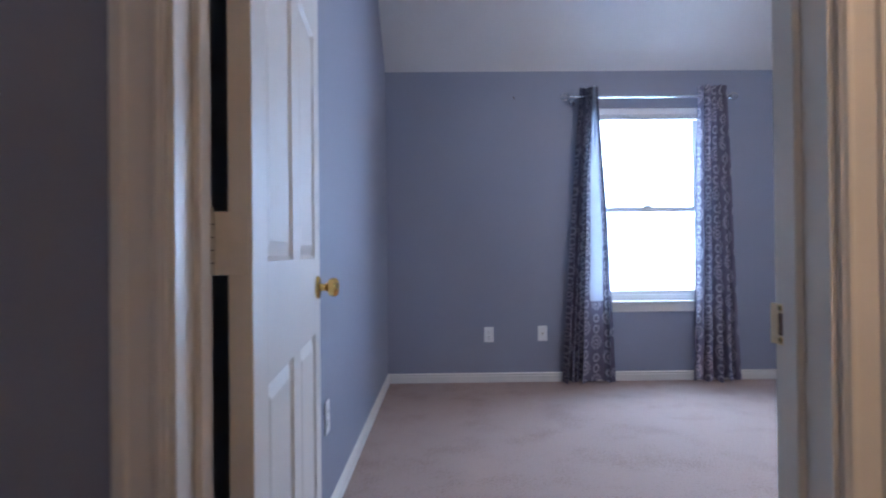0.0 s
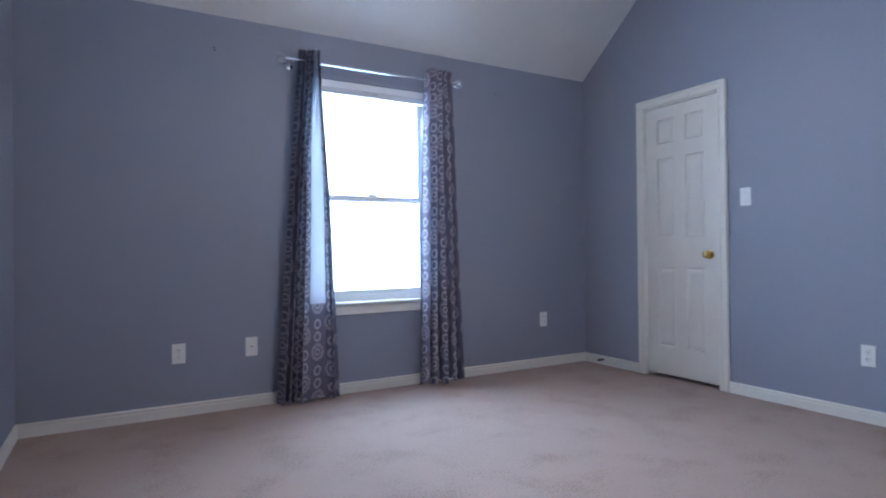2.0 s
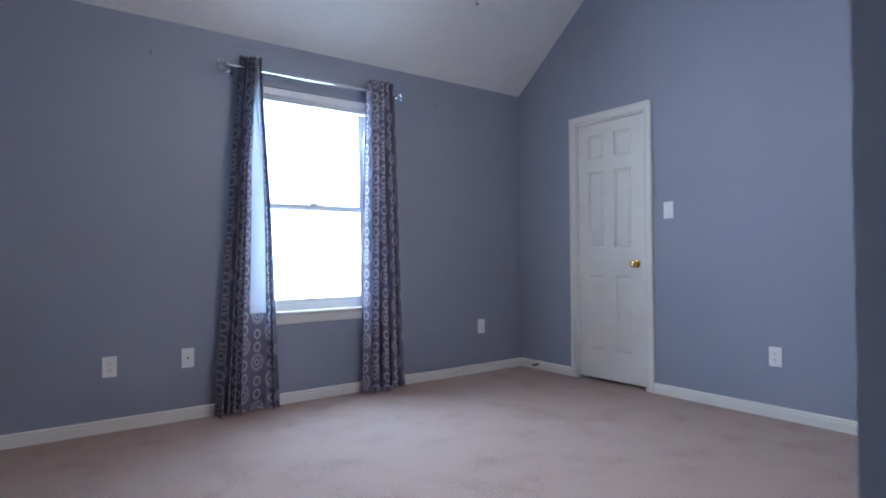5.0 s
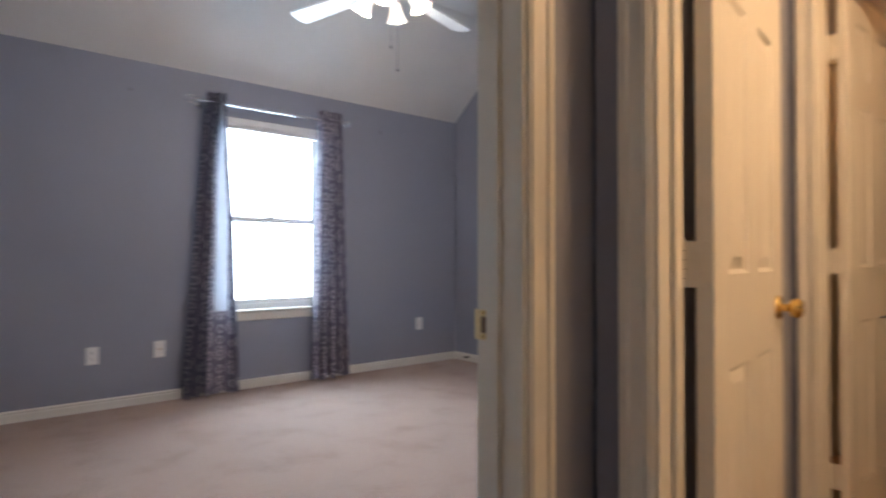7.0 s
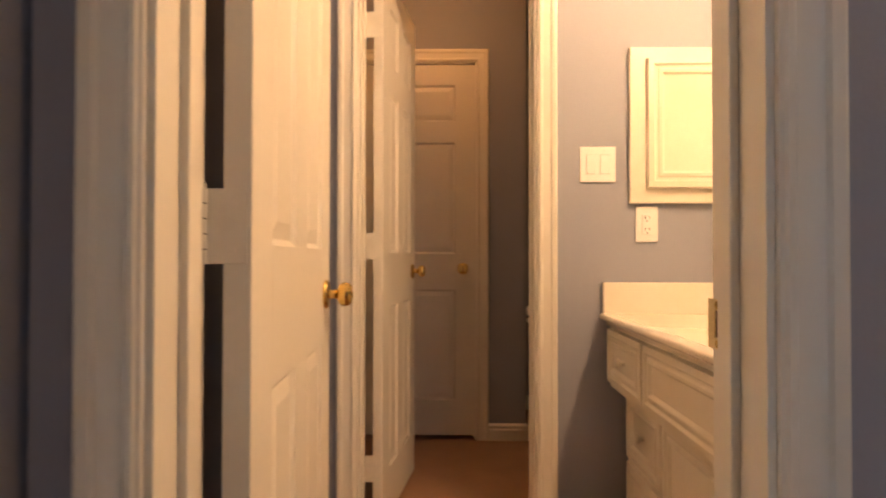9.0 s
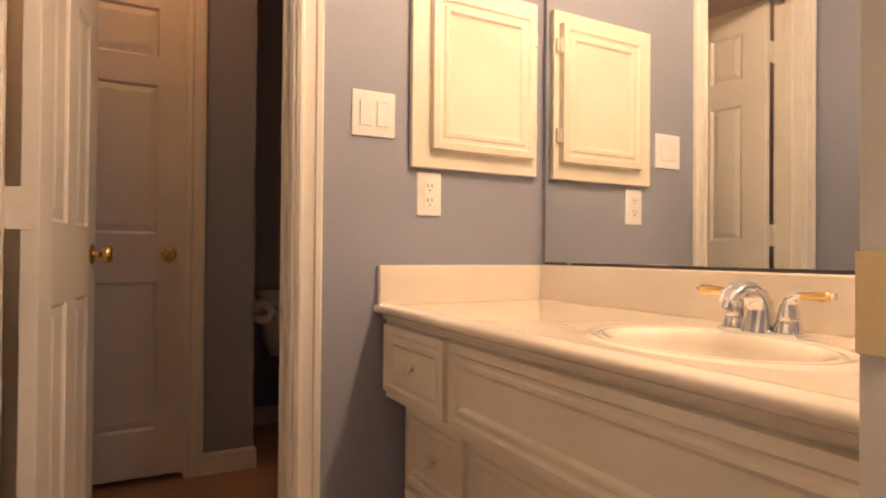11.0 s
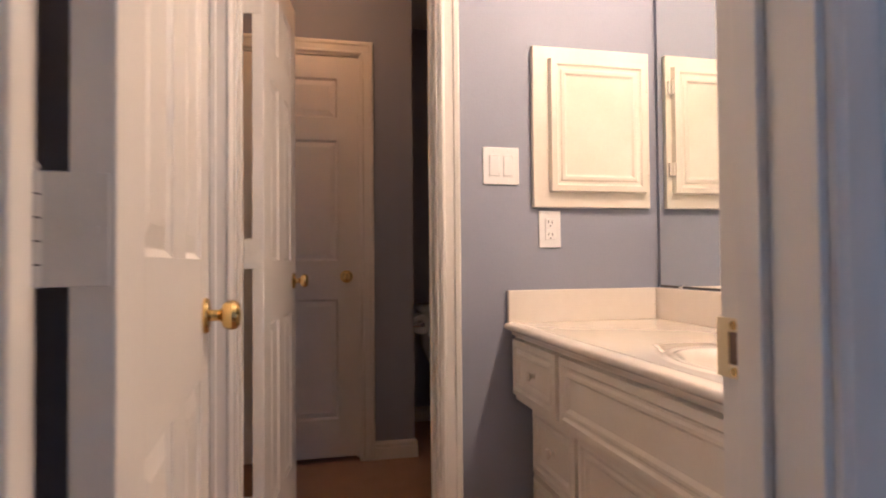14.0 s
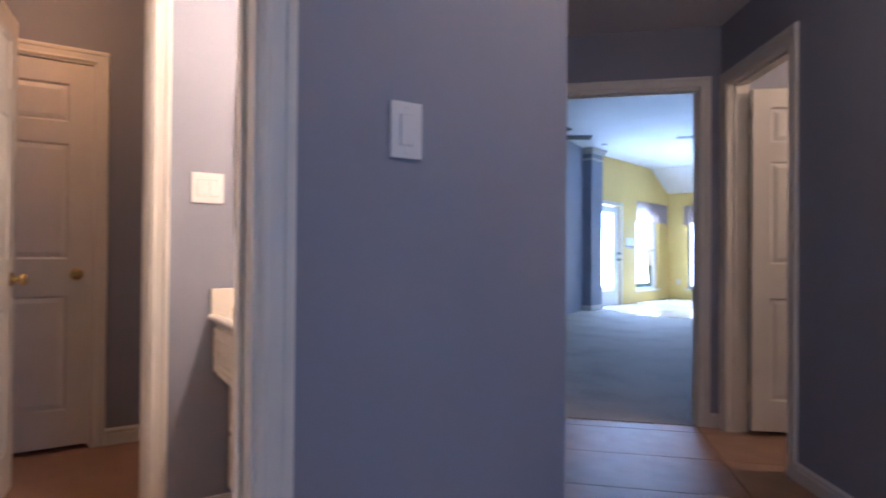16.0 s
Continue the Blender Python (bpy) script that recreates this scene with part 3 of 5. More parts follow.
bl = root("window_blind", pose(0, 0, 0), "white slatted blind drawn up under the window head", "blind")
bm = bmesh.new()
box(bm, WX0 + 0.006, YN + 0.008, WZ1 - 0.052, WX1 - 0.006, YN + 0.058, WZ1 - 0.001, 0.004)
part("headrail", bm, M_VINYL, bl)
for i in range(4):
    bm = bmesh.new()
    z = WZ1 - 0.056 - 0.0048 * i
    box(bm, WX0 + 0.010, YN + 0.010, z - 0.0034, WX1 - 0.010, YN + 0.056, z, 0.001)
    part("slat", bm, M_VINYL, bl)
bm = bmesh.new()
box(bm, WX0 + 0.010, YN + 0.012, WZ1 - 0.090, WX1 - 0.010, YN + 0.054, WZ1 - 0.0755, 0.003)
part("bottom_rail", bm, M_VINYL, bl)
bm = bmesh.new()
tube(bm, [(WX1 - 0.075, YN + 0.004, WZ1 - 0.05), (WX1 - 0.072, YN + 0.004, 1.5), (WX1 - 0.070, YN + 0.004, 1.10)], [0.0016] * 3, 6)
lathe(bm, [(0, 0), (0.006, 0.004), (0.008, 0.03), (0.004, 0.04), (0, 0.041)], pose(WX1 - 0.070, YN + 0.004, 1.06), 10)
part("cord", bm, M_VINYL, bl)

bm = bmesh.new()
box(bm, -6, 9.0, -3, 10, 9.02, 8)
thing("backdrop_bedroom", bm, M_OUT, "blown-out bright overcast distance", "backdrop", kind="structure")

# ---- curtain rod and curtains ----
RY, RZ = 4.672, 2.185
cr = root("curtain_rod", pose(0, 0, 0), "chrome curtain rod with open wire ball finials", "curtain rod")
bm = bmesh.new()
rod(bm, (1.185, RY, RZ), (2.39, RY, RZ), 0.0095, n=14)
part("rod", bm, M_CHROME, cr)
for x, s in ((1.185, -1), (2.39, 1)):
    bm = bmesh.new()
    lathe(bm, [(0, 0), (0.013, 0), (0.014, 0.006), (0.009, 0.012), (0.006, 0.018), (0, 0.018)], axis((x, RY, RZ), (s, 0, 0)), 14)
    c = Vector((x + s * 0.046, RY, RZ))
    for k in range(6):
        a = math.pi * k / 6
        pts = [c + Vector((0.030 * math.cos(b) * s, 0.030 * math.sin(b) * math.cos(a), 0.030 * math.sin(b) * math.sin(a))) for b in [2 * math.pi * j / 16 for j in range(17)]]
        tube(bm, pts, [0.0022] * 17, 5)
    lathe(bm, [(0, 0), (0.006, 0), (0.007, 0.004), (0.003, 0.009), (0, 0.009)], axis(c + Vector((s * 0.028, 0, 0)), (s, 0, 0)), 10)
    part("finial", bm, M_CHROME, cr, "wire ball finial")
    bm = bmesh.new()
    xb = x - s * 0.035
    rod(bm, (xb, YN, RZ - 0.02), (xb, RY, RZ - 0.012), 0.006, n=10)
    lathe(bm, [(0, 0), (0.022, 0), (0.022, 0.004), (0.010, 0.007), (0, 0.007)], axis((xb, YN, RZ - 0.02), (0, -1, 0)), 16)
    lathe(bm, [(0.0105, -0.008), (0.0135, -0.008), (0.0135, 0.008), (0.0105, 0.008), (0.0105, -0.008)], axis((xb, RY, RZ), (1, 0, 0)), 14)
    part("bracket", bm, M_CHROME, cr)


def curtain(label, shape, cloth, z_top, z_bot, seed, nu=150, nv=70, glow_strip=None):
    """A hanging curtain with grommet folds. shape(u, v) gives x and the offset from the rod's plane; cloth is the width of the flat cloth."""
    bm = bmesh.new()
    grid = []
    for j in range(nv + 1):
        v = j / nv
        row = []
        for i in range(nu + 1):
            u = i / nu
            x, y = shape(u, v)
            hem = 0.010 * math.sin(u * 21 + seed) + 0.006 * math.sin(u * 47 + seed * 2)
            z = z_top + (z_bot - z_top) * v + (hem if j == nv else hem * v ** 6) + (0.006 * math.cos(u * 40) if j == 0 else 0)
            row.append(bm.verts.new((x, min(RY + y, YN - 0.018), z)))
        grid.append(row)
    lay = bm.loops.layers.uv.new("cloth")
    for j in range(nv):
        for i in range(nu):
            f = bm.faces.new((grid[j][i], grid[j][i + 1], grid[j + 1][i + 1], grid[j + 1][i]))
            for lp, (a, b) in zip(f.loops, ((i, j), (i + 1, j), (i + 1, j + 1), (i, j + 1))):
                lp[lay].uv = (cloth * a / nu, (z_top - z_bot) * (1 - b / nv))
    # faces over the glass get the paler material in place of backlight
    if glow_strip:
        u0, u1, zl = glow_strip
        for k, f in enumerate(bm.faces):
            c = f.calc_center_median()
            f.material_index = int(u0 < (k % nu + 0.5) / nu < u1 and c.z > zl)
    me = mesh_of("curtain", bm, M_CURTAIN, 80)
    if glow_strip:
        me.materials.append(M_GLOW_CLOTH)
    ob = new("curtain", me)
    return tagged(ob, label, "curtain", "pair of curtains at the window")


def mixv(a, b, t):
    return a + (b - a) * t


def ease(a, b, v):
    t = min(1, max(0, (v - a) / (b - a)))
    return t * t * (3 - 2 * t)


def left_shape(u, v):
    left = mixv(1.258, 1.097, v)
    right = mixv(1.391, 1.498, 0.25 * ease(0, 0.5, v) + 0.75 * v)
    gather = mixv(0.66, 0.40, ease(0.0, 0.35, v))
    hem_at = mixv(0.88, 0.78, v)
    if u < 0.66:
        s = u / 0.66 * gather
        n, amp = 4.0, mixv(0.030, 0.040, v)
        y = amp * math.sin(2 * math.pi * n * u / 0.66 + 0.5 * math.sin(3 * v)) + 0.010 * math.sin(2 * math.pi * 1.3 * u + 4 * v)
        s += 0.020 * math.sin(4 * math.pi * n * u / 0.66 + 1.1)
    elif u < 0.88:
        k = (u - 0.66) / 0.22
        s = mixv(gather, hem_at, k)
        y = (0.030 * (1 - ease(0, 0.3, v))) * math.sin(2 * math.pi * 1.5 * k) + 0.018 * math.sin(math.pi * k) * v
        y += mixv(0, -0.022, k * v)
    else:
        k = (u - 0.88) / 0.12
        s = hem_at + (1 - hem_at) * (k + 0.25 * math.sin(2 * math.pi * k))
        y = -0.022 * v + 0.026 * math.sin(2 * math.pi * 1.4 * k + 0.3)
    return mixv(left, right, s), y - 0.004


def right_shape(u, v):
    left = mixv(2.160, 2.103, v)
    right = mixv(2.360, 2.440, v)
    n = 4.5
    amp = mixv(0.032, 0.042, v)
    y = amp * math.sin(2 * math.pi * n * u + 0.6 * math.sin(2.5 * v) + 0.9) + 0.008 * math.sin(2 * math.pi * 1.7 * u + 5 * v)
    s = u + 0.022 * math.sin(4 * math.pi * n * u + 0.4)
    if u < 0.10:
        y -= 0.012 * (1 - u / 0.10)
    return mixv(left, right, s), y - 0.006


curtain("grey-violet ring-print curtain with window backlight painted as a pale strip", left_shape, 1.02, 2.262, 0.020, 3, glow_strip=(0.72, 0.88, 0.63))
curtain("grey-violet curtain with pale ring print hanging in straight folds", right_shape, 1.02, 2.262, 0.022, 5)

# ---- switches and sockets ----


def plate_bm(w, h, d=0.006):
    return box(bmesh.new(), -w / 2, -d, -h / 2, w / 2, 0, h / 2, 0.0022)


def outlet(name, m, label, kind="duplex"):
    """A wall plate whose face looks along local -y."""
    r = root(name, m, label, "power outlet" if kind != "coax" else "cable outlet", "wall outlets" if kind == "duplex" else "")
    part("plate", plate_bm(0.073, 0.117), M_PLATE, r)
    if kind == "coax":
        bm = bmesh.new()
        lathe(bm, [(0, 0), (0.007, 0), (0.007, 0.003), (0.0048, 0.003), (0.0048, 0.012), (0.002, 0.012), (0, 0.010)], axis((0, -0.006, 0), (0, -1, 0)), 12)
        part("connector", bm, M_BRASS, r)
    elif kind == "gfci":
        part("socket_face", box(bmesh.new(), -0.0165, -0.0095, -0.0335, 0.0165, -0.005, 0.0335, 0.0012), M_PLATE, r)
        for z in (-0.004, 0.004):
            part("button", box(bmesh.new(), -0.010, -0.0108, z - 0.003, 0.010, -0.009, z + 0.003, 0.0006), M_PLATE, r)
    if kind in ("duplex", "gfci"):
        for z in (-0.0195, 0.0195):
            if kind == "duplex":
                bm = bmesh.new()
                lathe(bm, [(0, 0), (0.0172, 0), (0.0170, 0.0030), (0.016, 0.0036), (0, 0.0036)], axis((0, -0.0055, z), (0, -1, 0)), 24)
                s = part("socket_face", bm, M_PLATE, r)
                y = -0.0093
            else:
                s, y = r, -0.0098
            bm = bmesh.new()
            for x, hh in ((-0.0063, 0.0042), (0.0063, 0.0034)):
                box(bm, x - 0.0012, y, z + 0.002 - hh, x + 0.0012, y + 0.003, z + 0.004 + hh)
            rod(bm, (0, y, z - 0.009), (0, y + 0.003, z - 0.009), 0.0024, n=10)
            part("slots", bm, M_SLOT, s)
    for z in ((0,) if kind == "duplex" else (-0.047, 0.047)):
        bm = bmesh.new()
        lathe(bm, [(0, 0), (0.0028, 0), (0.0022, 0.0012), (0, 0.0014)], axis((0, -0.006, z), (0, -1, 0)), 10)
        part("screw", bm, M_PLATE, r)
    return r


def switch(name, m, label, gangs=1):
    w = 0.073 if gangs == 1 else 0.118
    r = root(name, m, label, "light switch")
    part("plate", plate_bm(w, 0.117), M_PLATE, r)
    for i in range(gangs):
        x = (i - (gangs - 1) / 2) * 0.046
        part("rocker_frame", box(bmesh.new(), x - 0.0170, -0.0072, -0.0345, x + 0.0170, -0.005, 0.0345, 0.0006), M_PLATE, r)
        bm = bmesh.new()
        tilt = 0.0008 if i == 0 else -0.0006
        vs = [bm.verts.new(p) for p in ((x - 0.0145, -0.0085 + tilt, -0.031), (x + 0.0145, -0.0085 + tilt, -0.031), (x + 0.0145, -0.0098, 0.0), (x - 0.0145, -0.0098, 0.0), (x + 0.0145, -0.0085 - tilt, 0.031), (x - 0.0145, -0.0085 - tilt, 0.031))]
        wb = [bm.verts.new((v.co.x, -0.0055, v.co.z)) for v in vs]
        bm.faces.new((vs[0], vs[1], vs[2], vs[3]))
        bm.faces.new((vs[3], vs[2], vs[4], vs[5]))
        ring = (0, 1, 2, 4, 5, 3)
        for a, b in zip(ring, ring[1:] + ring[:1]):
            bm.faces.new((vs[a], vs[b], wb[b], wb[a]))
        part("rocker", bm, M_PLATE, r)
        bm = bmesh.new()
        box(bm, x - 0.0152, -0.0075, -0.0318, x + 0.0152, -0.0071, 0.0317)
        part("rocker_gap", bm, M_SLOT, r)
        for z in (-0.047, 0.047):
            bm = bmesh.new()
            lathe(bm, [(0, 0), (0.0028, 0), (0.0022, 0.0012), (0, 0.0014)], axis((x, -0.006, z), (0, -1, 0)), 10)
            part("screw", bm, M_PLATE, r)
    return r


outlet("wall_outlet", pose(0.549, YN, 0.368, 0, 0, 0), "white duplex power outlet on the blue-grey wall")
outlet("cable_outlet", pose(0.966, YN, 0.374, 0, 0, 0), "white cable outlet plate beside the curtain", "coax")
outlet("wall_outlet", pose(3.305, YN, 0.388, 0, 0, 0), "white duplex power outlet near the room corner")
outlet("wall_outlet", pose(X1, 2.608, 0.364, 0, 0, -90), "white duplex power outlet on the closet wall")
outlet("wall_outlet", pose(-0.268, 2.43, 0.40, 0, 0, 91), "white duplex power outlet seen edge-on")
switch("light_switch", pose(X1, 3.299, 1.290, 0, 0, -90), "white rocker light switch beside the closet door")
turned(switch("light_switch", pose(BW - 0.115, 0.071, 1.290, 0, 0, -90), "white rocker light switch on the lobby wall"))
turned(switch("double_light_switch", pose(2.285, 0.206, 1.284, 0, 0, -90), "white two-gang rocker light switch on the bathroom wall", 2))
turned(outlet("wall_outlet", pose(2.285, 0.045, 1.086, 0, 0, -90), "white safety power outlet with test buttons above the counter", "gfci"))

# nail holes left in the window wall
for x, z in ((0.762, 2.215), (0.766, 2.200), (2.846, 2.200), (2.850, 2.183)):
    bm = bmesh.new()
    lathe(bm, [(0, 0), (0.006, 0), (0.005, 0.002), (0, 0.003)], axis((x, YN, z), (0, -1, 0)), 8)
    thing("screw_anchor", bm, M_STEEL, "dark empty screw anchor in the painted wall", "screw anchor", "screw anchors")
bm = bmesh.new()
lathe(bm, [(0, 0), (0.008, 0), (0.008, 0.045), (0.011, 0.046), (0.011, 0.062), (0.004, 0.066), (0, 0.066)], axis((3.757, 4.55, 0.045), (-1, 0, 0)), 12)
thing("door_bumper", bm, M_STEEL, "small dark door bumper screwed into the baseboard", "door bumper")

# ---- baseboards ----
baseboard((-0.237, YN), (X1, YN), -1, 0.86)
baseboard((-0.287, 1.12), (-0.236, YN), -1, 0.86)
baseboard((X1, YN), (X1, CL1 + 0.073), -1, 0.86)
baseboard((X1, CL0 - 0.073), (X1, 1.52), -1, 0.86)
turned(baseboard((2.285, WC0 - 0.070), (2.285, BS + 0.02), -1))
turned(baseboard((AX, WD0 - 0.072), (AX, AY), -1, 1.08))
turned(baseboard((AX - 0.014, AY), (4.10, AY), -1, 1.08))
turned(baseboard((4.10, AY - 0.014), (4.10, BS), -1, 1.08))
baseboard((0.713, 0.985), (0.842, 0.985), -1)
turned(baseboard((BW - 0.115, BA0 - 0.072), (BW - 0.115, -0.3875), -1))
turned(baseboard((BW + 0.005, 1.095), (2.28, 1.095), -1))
baseboard((-1.30, 0.985), (-0.256, 0.985), -1)
baseboard(rp(0.818), RB, -1)
baseboard(un(O1 + 0.073, FAR), un(0.715, FAR), -1)

# ---- ceiling fan ----
FX, FY = 1.70, 2.94
fan = root("ceiling_fan", pose(FX, FY, 0), "white ceiling fan with four lit frosted glass shades", "ceiling fan")
bm = bmesh.new()
lathe(bm, [(0, TOP), (0.075, TOP), (0.072, TOP - 0.02), (0.045, TOP - 0.07), (0.016, TOP - 0.085), (0.013, TOP - 0.09), (0.013, 2.74), (0, 2.74)], n=24)
part("downrod", bm, M_FANWHITE, fan)
bm = bmesh.new()
lathe(bm, [(0, 2.755), (0.04, 2.755), (0.075, 2.735), (0.125, 2.705), (0.135, 2.665), (0.135, 2.615), (0.115, 2.580), (0.07, 2.570), (0, 2.570)], n=32)
part("motor_housing", bm, M_FANWHITE, fan)
for k in range(4):
    a = math.radians(106 + 90 * k)
    m = pose(0, 0, 2.545) @ Matrix.Rotation(a, 4, "Z") @ Matrix.Rotation(radians(10), 4, "X")
    bm = bmesh.new()
    out, n = [], 14
    for i in range(n + 1):
        t = i / n
        out.append((0.20 + 0.54 * t, mixv(0.050, 0.070, t)))
    tip = [(0.74 + 0.03 * math.sin(b), 0.068 * math.cos(b)) for b in [math.pi * j / 10 for j in range(1, 10)]]
    edge = out + tip + [(x, -y) for x, y in reversed(out)]
    top = [bm.verts.new(m @ Vector((x, y, 0.004))) for x, y in edge]
    bot = [bm.verts.new(m @ Vector((x, y, -0.004))) for x, y in edge]
    bm.faces.new(top)
    bm.faces.new(bot[::-1])
    for i in range(len(edge)):
        bm.faces.new((top[i], bot[i], bot[(i + 1) % len(edge)], top[(i + 1) % len(edge)]))
    blade = part("fan_blade", bm, M_FANWHITE, fan)
    bm = bmesh.new()
    tube(bm, [m @ Vector(p) for p in ((0.10, 0, 0.02), (0.15, 0, -0.008), (0.20, 0, -0.010), (0.27, 0, -0.008))], [0.014, 0.013, 0.020, 0.012], 10, 0.4)
    part("blade_iron", bm, M_FANWHITE, blade)
bm = bmesh.new()
lathe(bm, [(0, 2.575), (0.055, 2.575), (0.062, 2.57), (0.062, 2.555), (0.05, 2.545), (0.075, 2.535), (0.078, 2.51), (0.05, 2.485), (0.02, 2.475), (0.008, 2.46), (0, 2.455)], n=28)
part("light_kit", bm, M_FANWHITE, fan)
for k in range(4):
    a = math.radians(43 + 90 * k)
    d = Vector((math.cos(a), math.sin(a), 0))
    bm = bmesh.new()
    tube(bm, [Vector((0, 0, 2.515)) + d * 0.06, Vector((0, 0, 2.52)) + d * 0.10, Vector((0, 0, 2.50)) + d * 0.125], [0.010, 0.009, 0.012], 10)
    arm = part("lamp_arm", bm, M_FANWHITE, fan)
    ax = (d * 0.55 + Vector((0, 0, -1))).normalized()
    m = axis(Vector((0, 0, 2.505)) + d * 0.120, ax)
    bm = bmesh.new()
    lathe(bm, [(0.018, 0), (0.024, 0.012), (0.030, 0.035), (0.036, 0.065), (0.048, 0.092), (0.058, 0.105), (0.055, 0.105), (0.045, 0.090), (0.033, 0.063), (0.027, 0.035), (0.020, 0.012), (0.015, 0)], m, 24)
    part("glass_shade", bm, M_SHADE, arm, "lit frosted glass bell shade")
    bm = bmesh.new()
    lathe(bm, [(0, 0.01), (0.012, 0.015), (0.020, 0.05), (0.018, 0.065), (0, 0.075)], m, 14)
    part("bulb", bm, M_BULB, arm, "lit bulb")
    p = m @ Vector((0, 0, 0.10))
    bulb_light("fan_bulb_light", (FX + p.x, FY + p.y, p.z), 19.0, (1.0, 0.84, 0.70), 0.04)
for dx, z in ((-0.020, 2.215), (0.026, 2.095)):
    bm = bmesh.new()
    rod(bm, (dx, -0.03, z), (dx, -0.03, 2.50), 0.0012, n=6)
    ch = part("pull_chain", bm, M_CHROME, fan)
    bm = bmesh.new()
    lathe(bm, [(0, 0), (0.004, 0.001), (0.008, 0.010), (0.006, 0.022), (0.0045, 0.032), (0, 0.034)], pose(dx, -0.03, z - 0.030), 12)
    part("pull_fob", bm, M_CHROME, ch)

# ---- bathroom vanity ----
VE, VW = 2.283, 1.060           # east and west ends
FE, FW = 0.198, 0.198           # front edge of the top at each end
CT = 0.792                      # height of the top


def front(x, off=0.0):
    return FW + (FE - FW) * (x - VW) / (VE - VW) + off


van = root("vanity_cabinet", pose(0, 0, 0), "cream painted vanity cabinet with moulded drawer fronts", "bathroom cabinet")
YB = -0.340


def slab(bm, x0, x1, off, z0, z1, deep=None, bev=0.0):
    """A block whose front follows the slanting vanity front, set back by off."""
    f0, f1 = front(x0, -off), front(x1, -off)
    b0, b1 = (YB, YB) if deep is None else (f0 - deep, f1 - deep)
    vs = [bm.verts.new(p) for p in ((x0, b0, z0), (x1, b1, z0), (x1, f1, z0), (x0, f0, z0), (x0, b0, z1), (x1, b1, z1), (x1, f1, z1), (x0, f0, z1))]
    fs = [bm.faces.new([vs[i] for i in q]) for q in ((0, 3, 2, 1), (4, 5, 6, 7), (0, 1, 5, 4), (1, 2, 6, 5), (2, 3, 7, 6), (3, 0, 4, 7))]
    if bev:
        bmesh.ops.bevel(bm, geom=list({e for f in fs for e in f.edges}), offset=bev, segments=2, affect="EDGES", profile=0.5)
    return bm


bm = bmesh.new()
slab(bm, VW + 0.002, VE - 0.004, 0.032, 0.556, CT - 0.027, deep=0.020)
slab(bm, VE - 0.022, VE - 0.004, 0.052, 0.556, 0.754)
slab(bm, VW + 0.002, VE - 0.026, 0.052, 0.556, 0.568, deep=0.06)
part("apron_box", bm, M_CAB, van)
bm = bmesh.new()
slab(bm, VW + 0.002, VE - 0.006, 0.088, 0.10, 0.555)
part("body", bm, M_CAB, van)
bm = bmesh.new()
slab(bm, VW + 0.002, VE - 0.006, 0.160, 0.0, 0.0995)
part("toe_kick", bm, M_CAB, van)


def fielded(name, x0, x1, off, z0, z1, knob_at=None):
    """A drawer or door front with a moulded sunk frame."""
    bm = bmesh.new()
    steps = ((0.0, 0.0), (0.003, 0.016), (0.020, 0.018), (0.026, 0.012), (0.032, 0.012), (0.037, 0.016), (0.044, 0.016), (0.052, 0.009))
    rows = []
    for ins, out in steps:
        rows.append([bm.verts.new((x, front(x, -off) + out, z)) for x, z in ((x0 + ins, z0 + ins), (x1 - ins, z0 + ins), (x1 - ins, z1 - ins), (x0 + ins, z1 - ins))])
    for a, b in zip(rows, rows[1:]):
        for k in range(4):
            bm.faces.new((a[k], a[(k + 1) % 4], b[(k + 1) % 4], b[k]))
    bm.faces.new(rows[-1])
    p = part(name, bm, M_CAB, van, smooth=8)
    if knob_at:
        x, z = knob_at
        bm = bmesh.new()
        lathe(bm, [(0, 0), (0.009, 0), (0.006, 0.006), (0.006, 0.010), (0.014, 0.016), (0.016, 0.021), (0.012, 0.026), (0, 0.028)], axis((x, front(x, -off) + 0.009, z), (0, 1, 0)), 18)
        part("drawer_knob", bm, M_CAB, p, "cream painted round knob")


fielded("drawer_front", 1.934, 2.264, 0.032, 0.574, 0.748, (2.099, 0.661))
fielded("false_front", 1.120, 1.916, 0.032, 0.574, 0.748)
for z0, z1 in ((0.338, 0.540), (0.125, 0.326)):
    fielded("drawer_front", 1.946, 2.246, 0.088, z0, z1, (2.096, (z0 + z1) / 2))
fielded("cabinet_door", 1.516, 1.930, 0.088, 0.125, 0.540)
fielded("cabinet_door", 1.086, 1.502, 0.088, 0.125, 0.540)
turned(van)

# the counter, cast in one piece with its oval bowl, its lip and its splashbacks
BX, BY, BA, BB = 1.475, -0.030, 0.165, 0.118
top = root("countertop", pose(0, 0, 0), "glossy cream cultured-marble countertop with an integral oval basin", "countertop")
bm = bmesh.new()
nseg = 96


def rim(a):
    """Where the ray at angle a from the bowl's centre meets the edge of the counter's flat."""
    dx, dy = math.cos(a), math.sin(a)
    best = 9.0
    if dx > 0:
        best = min(best, (VE - 0.001 - BX) / dx)
    if dx < 0:
        best = min(best, (VW + 0.001 - BX) / dx)
    if dy < 0:
        best = min(best, (YB + 0.001 - BY) / dy)
    k = (FE - FW) / (VE - VW)
    den = dy - k * dx
    if den > 1e-6:
        best = min(best, (front(BX, -0.022) - BY) / den)
    return BX + dx * best, BY + dy * best


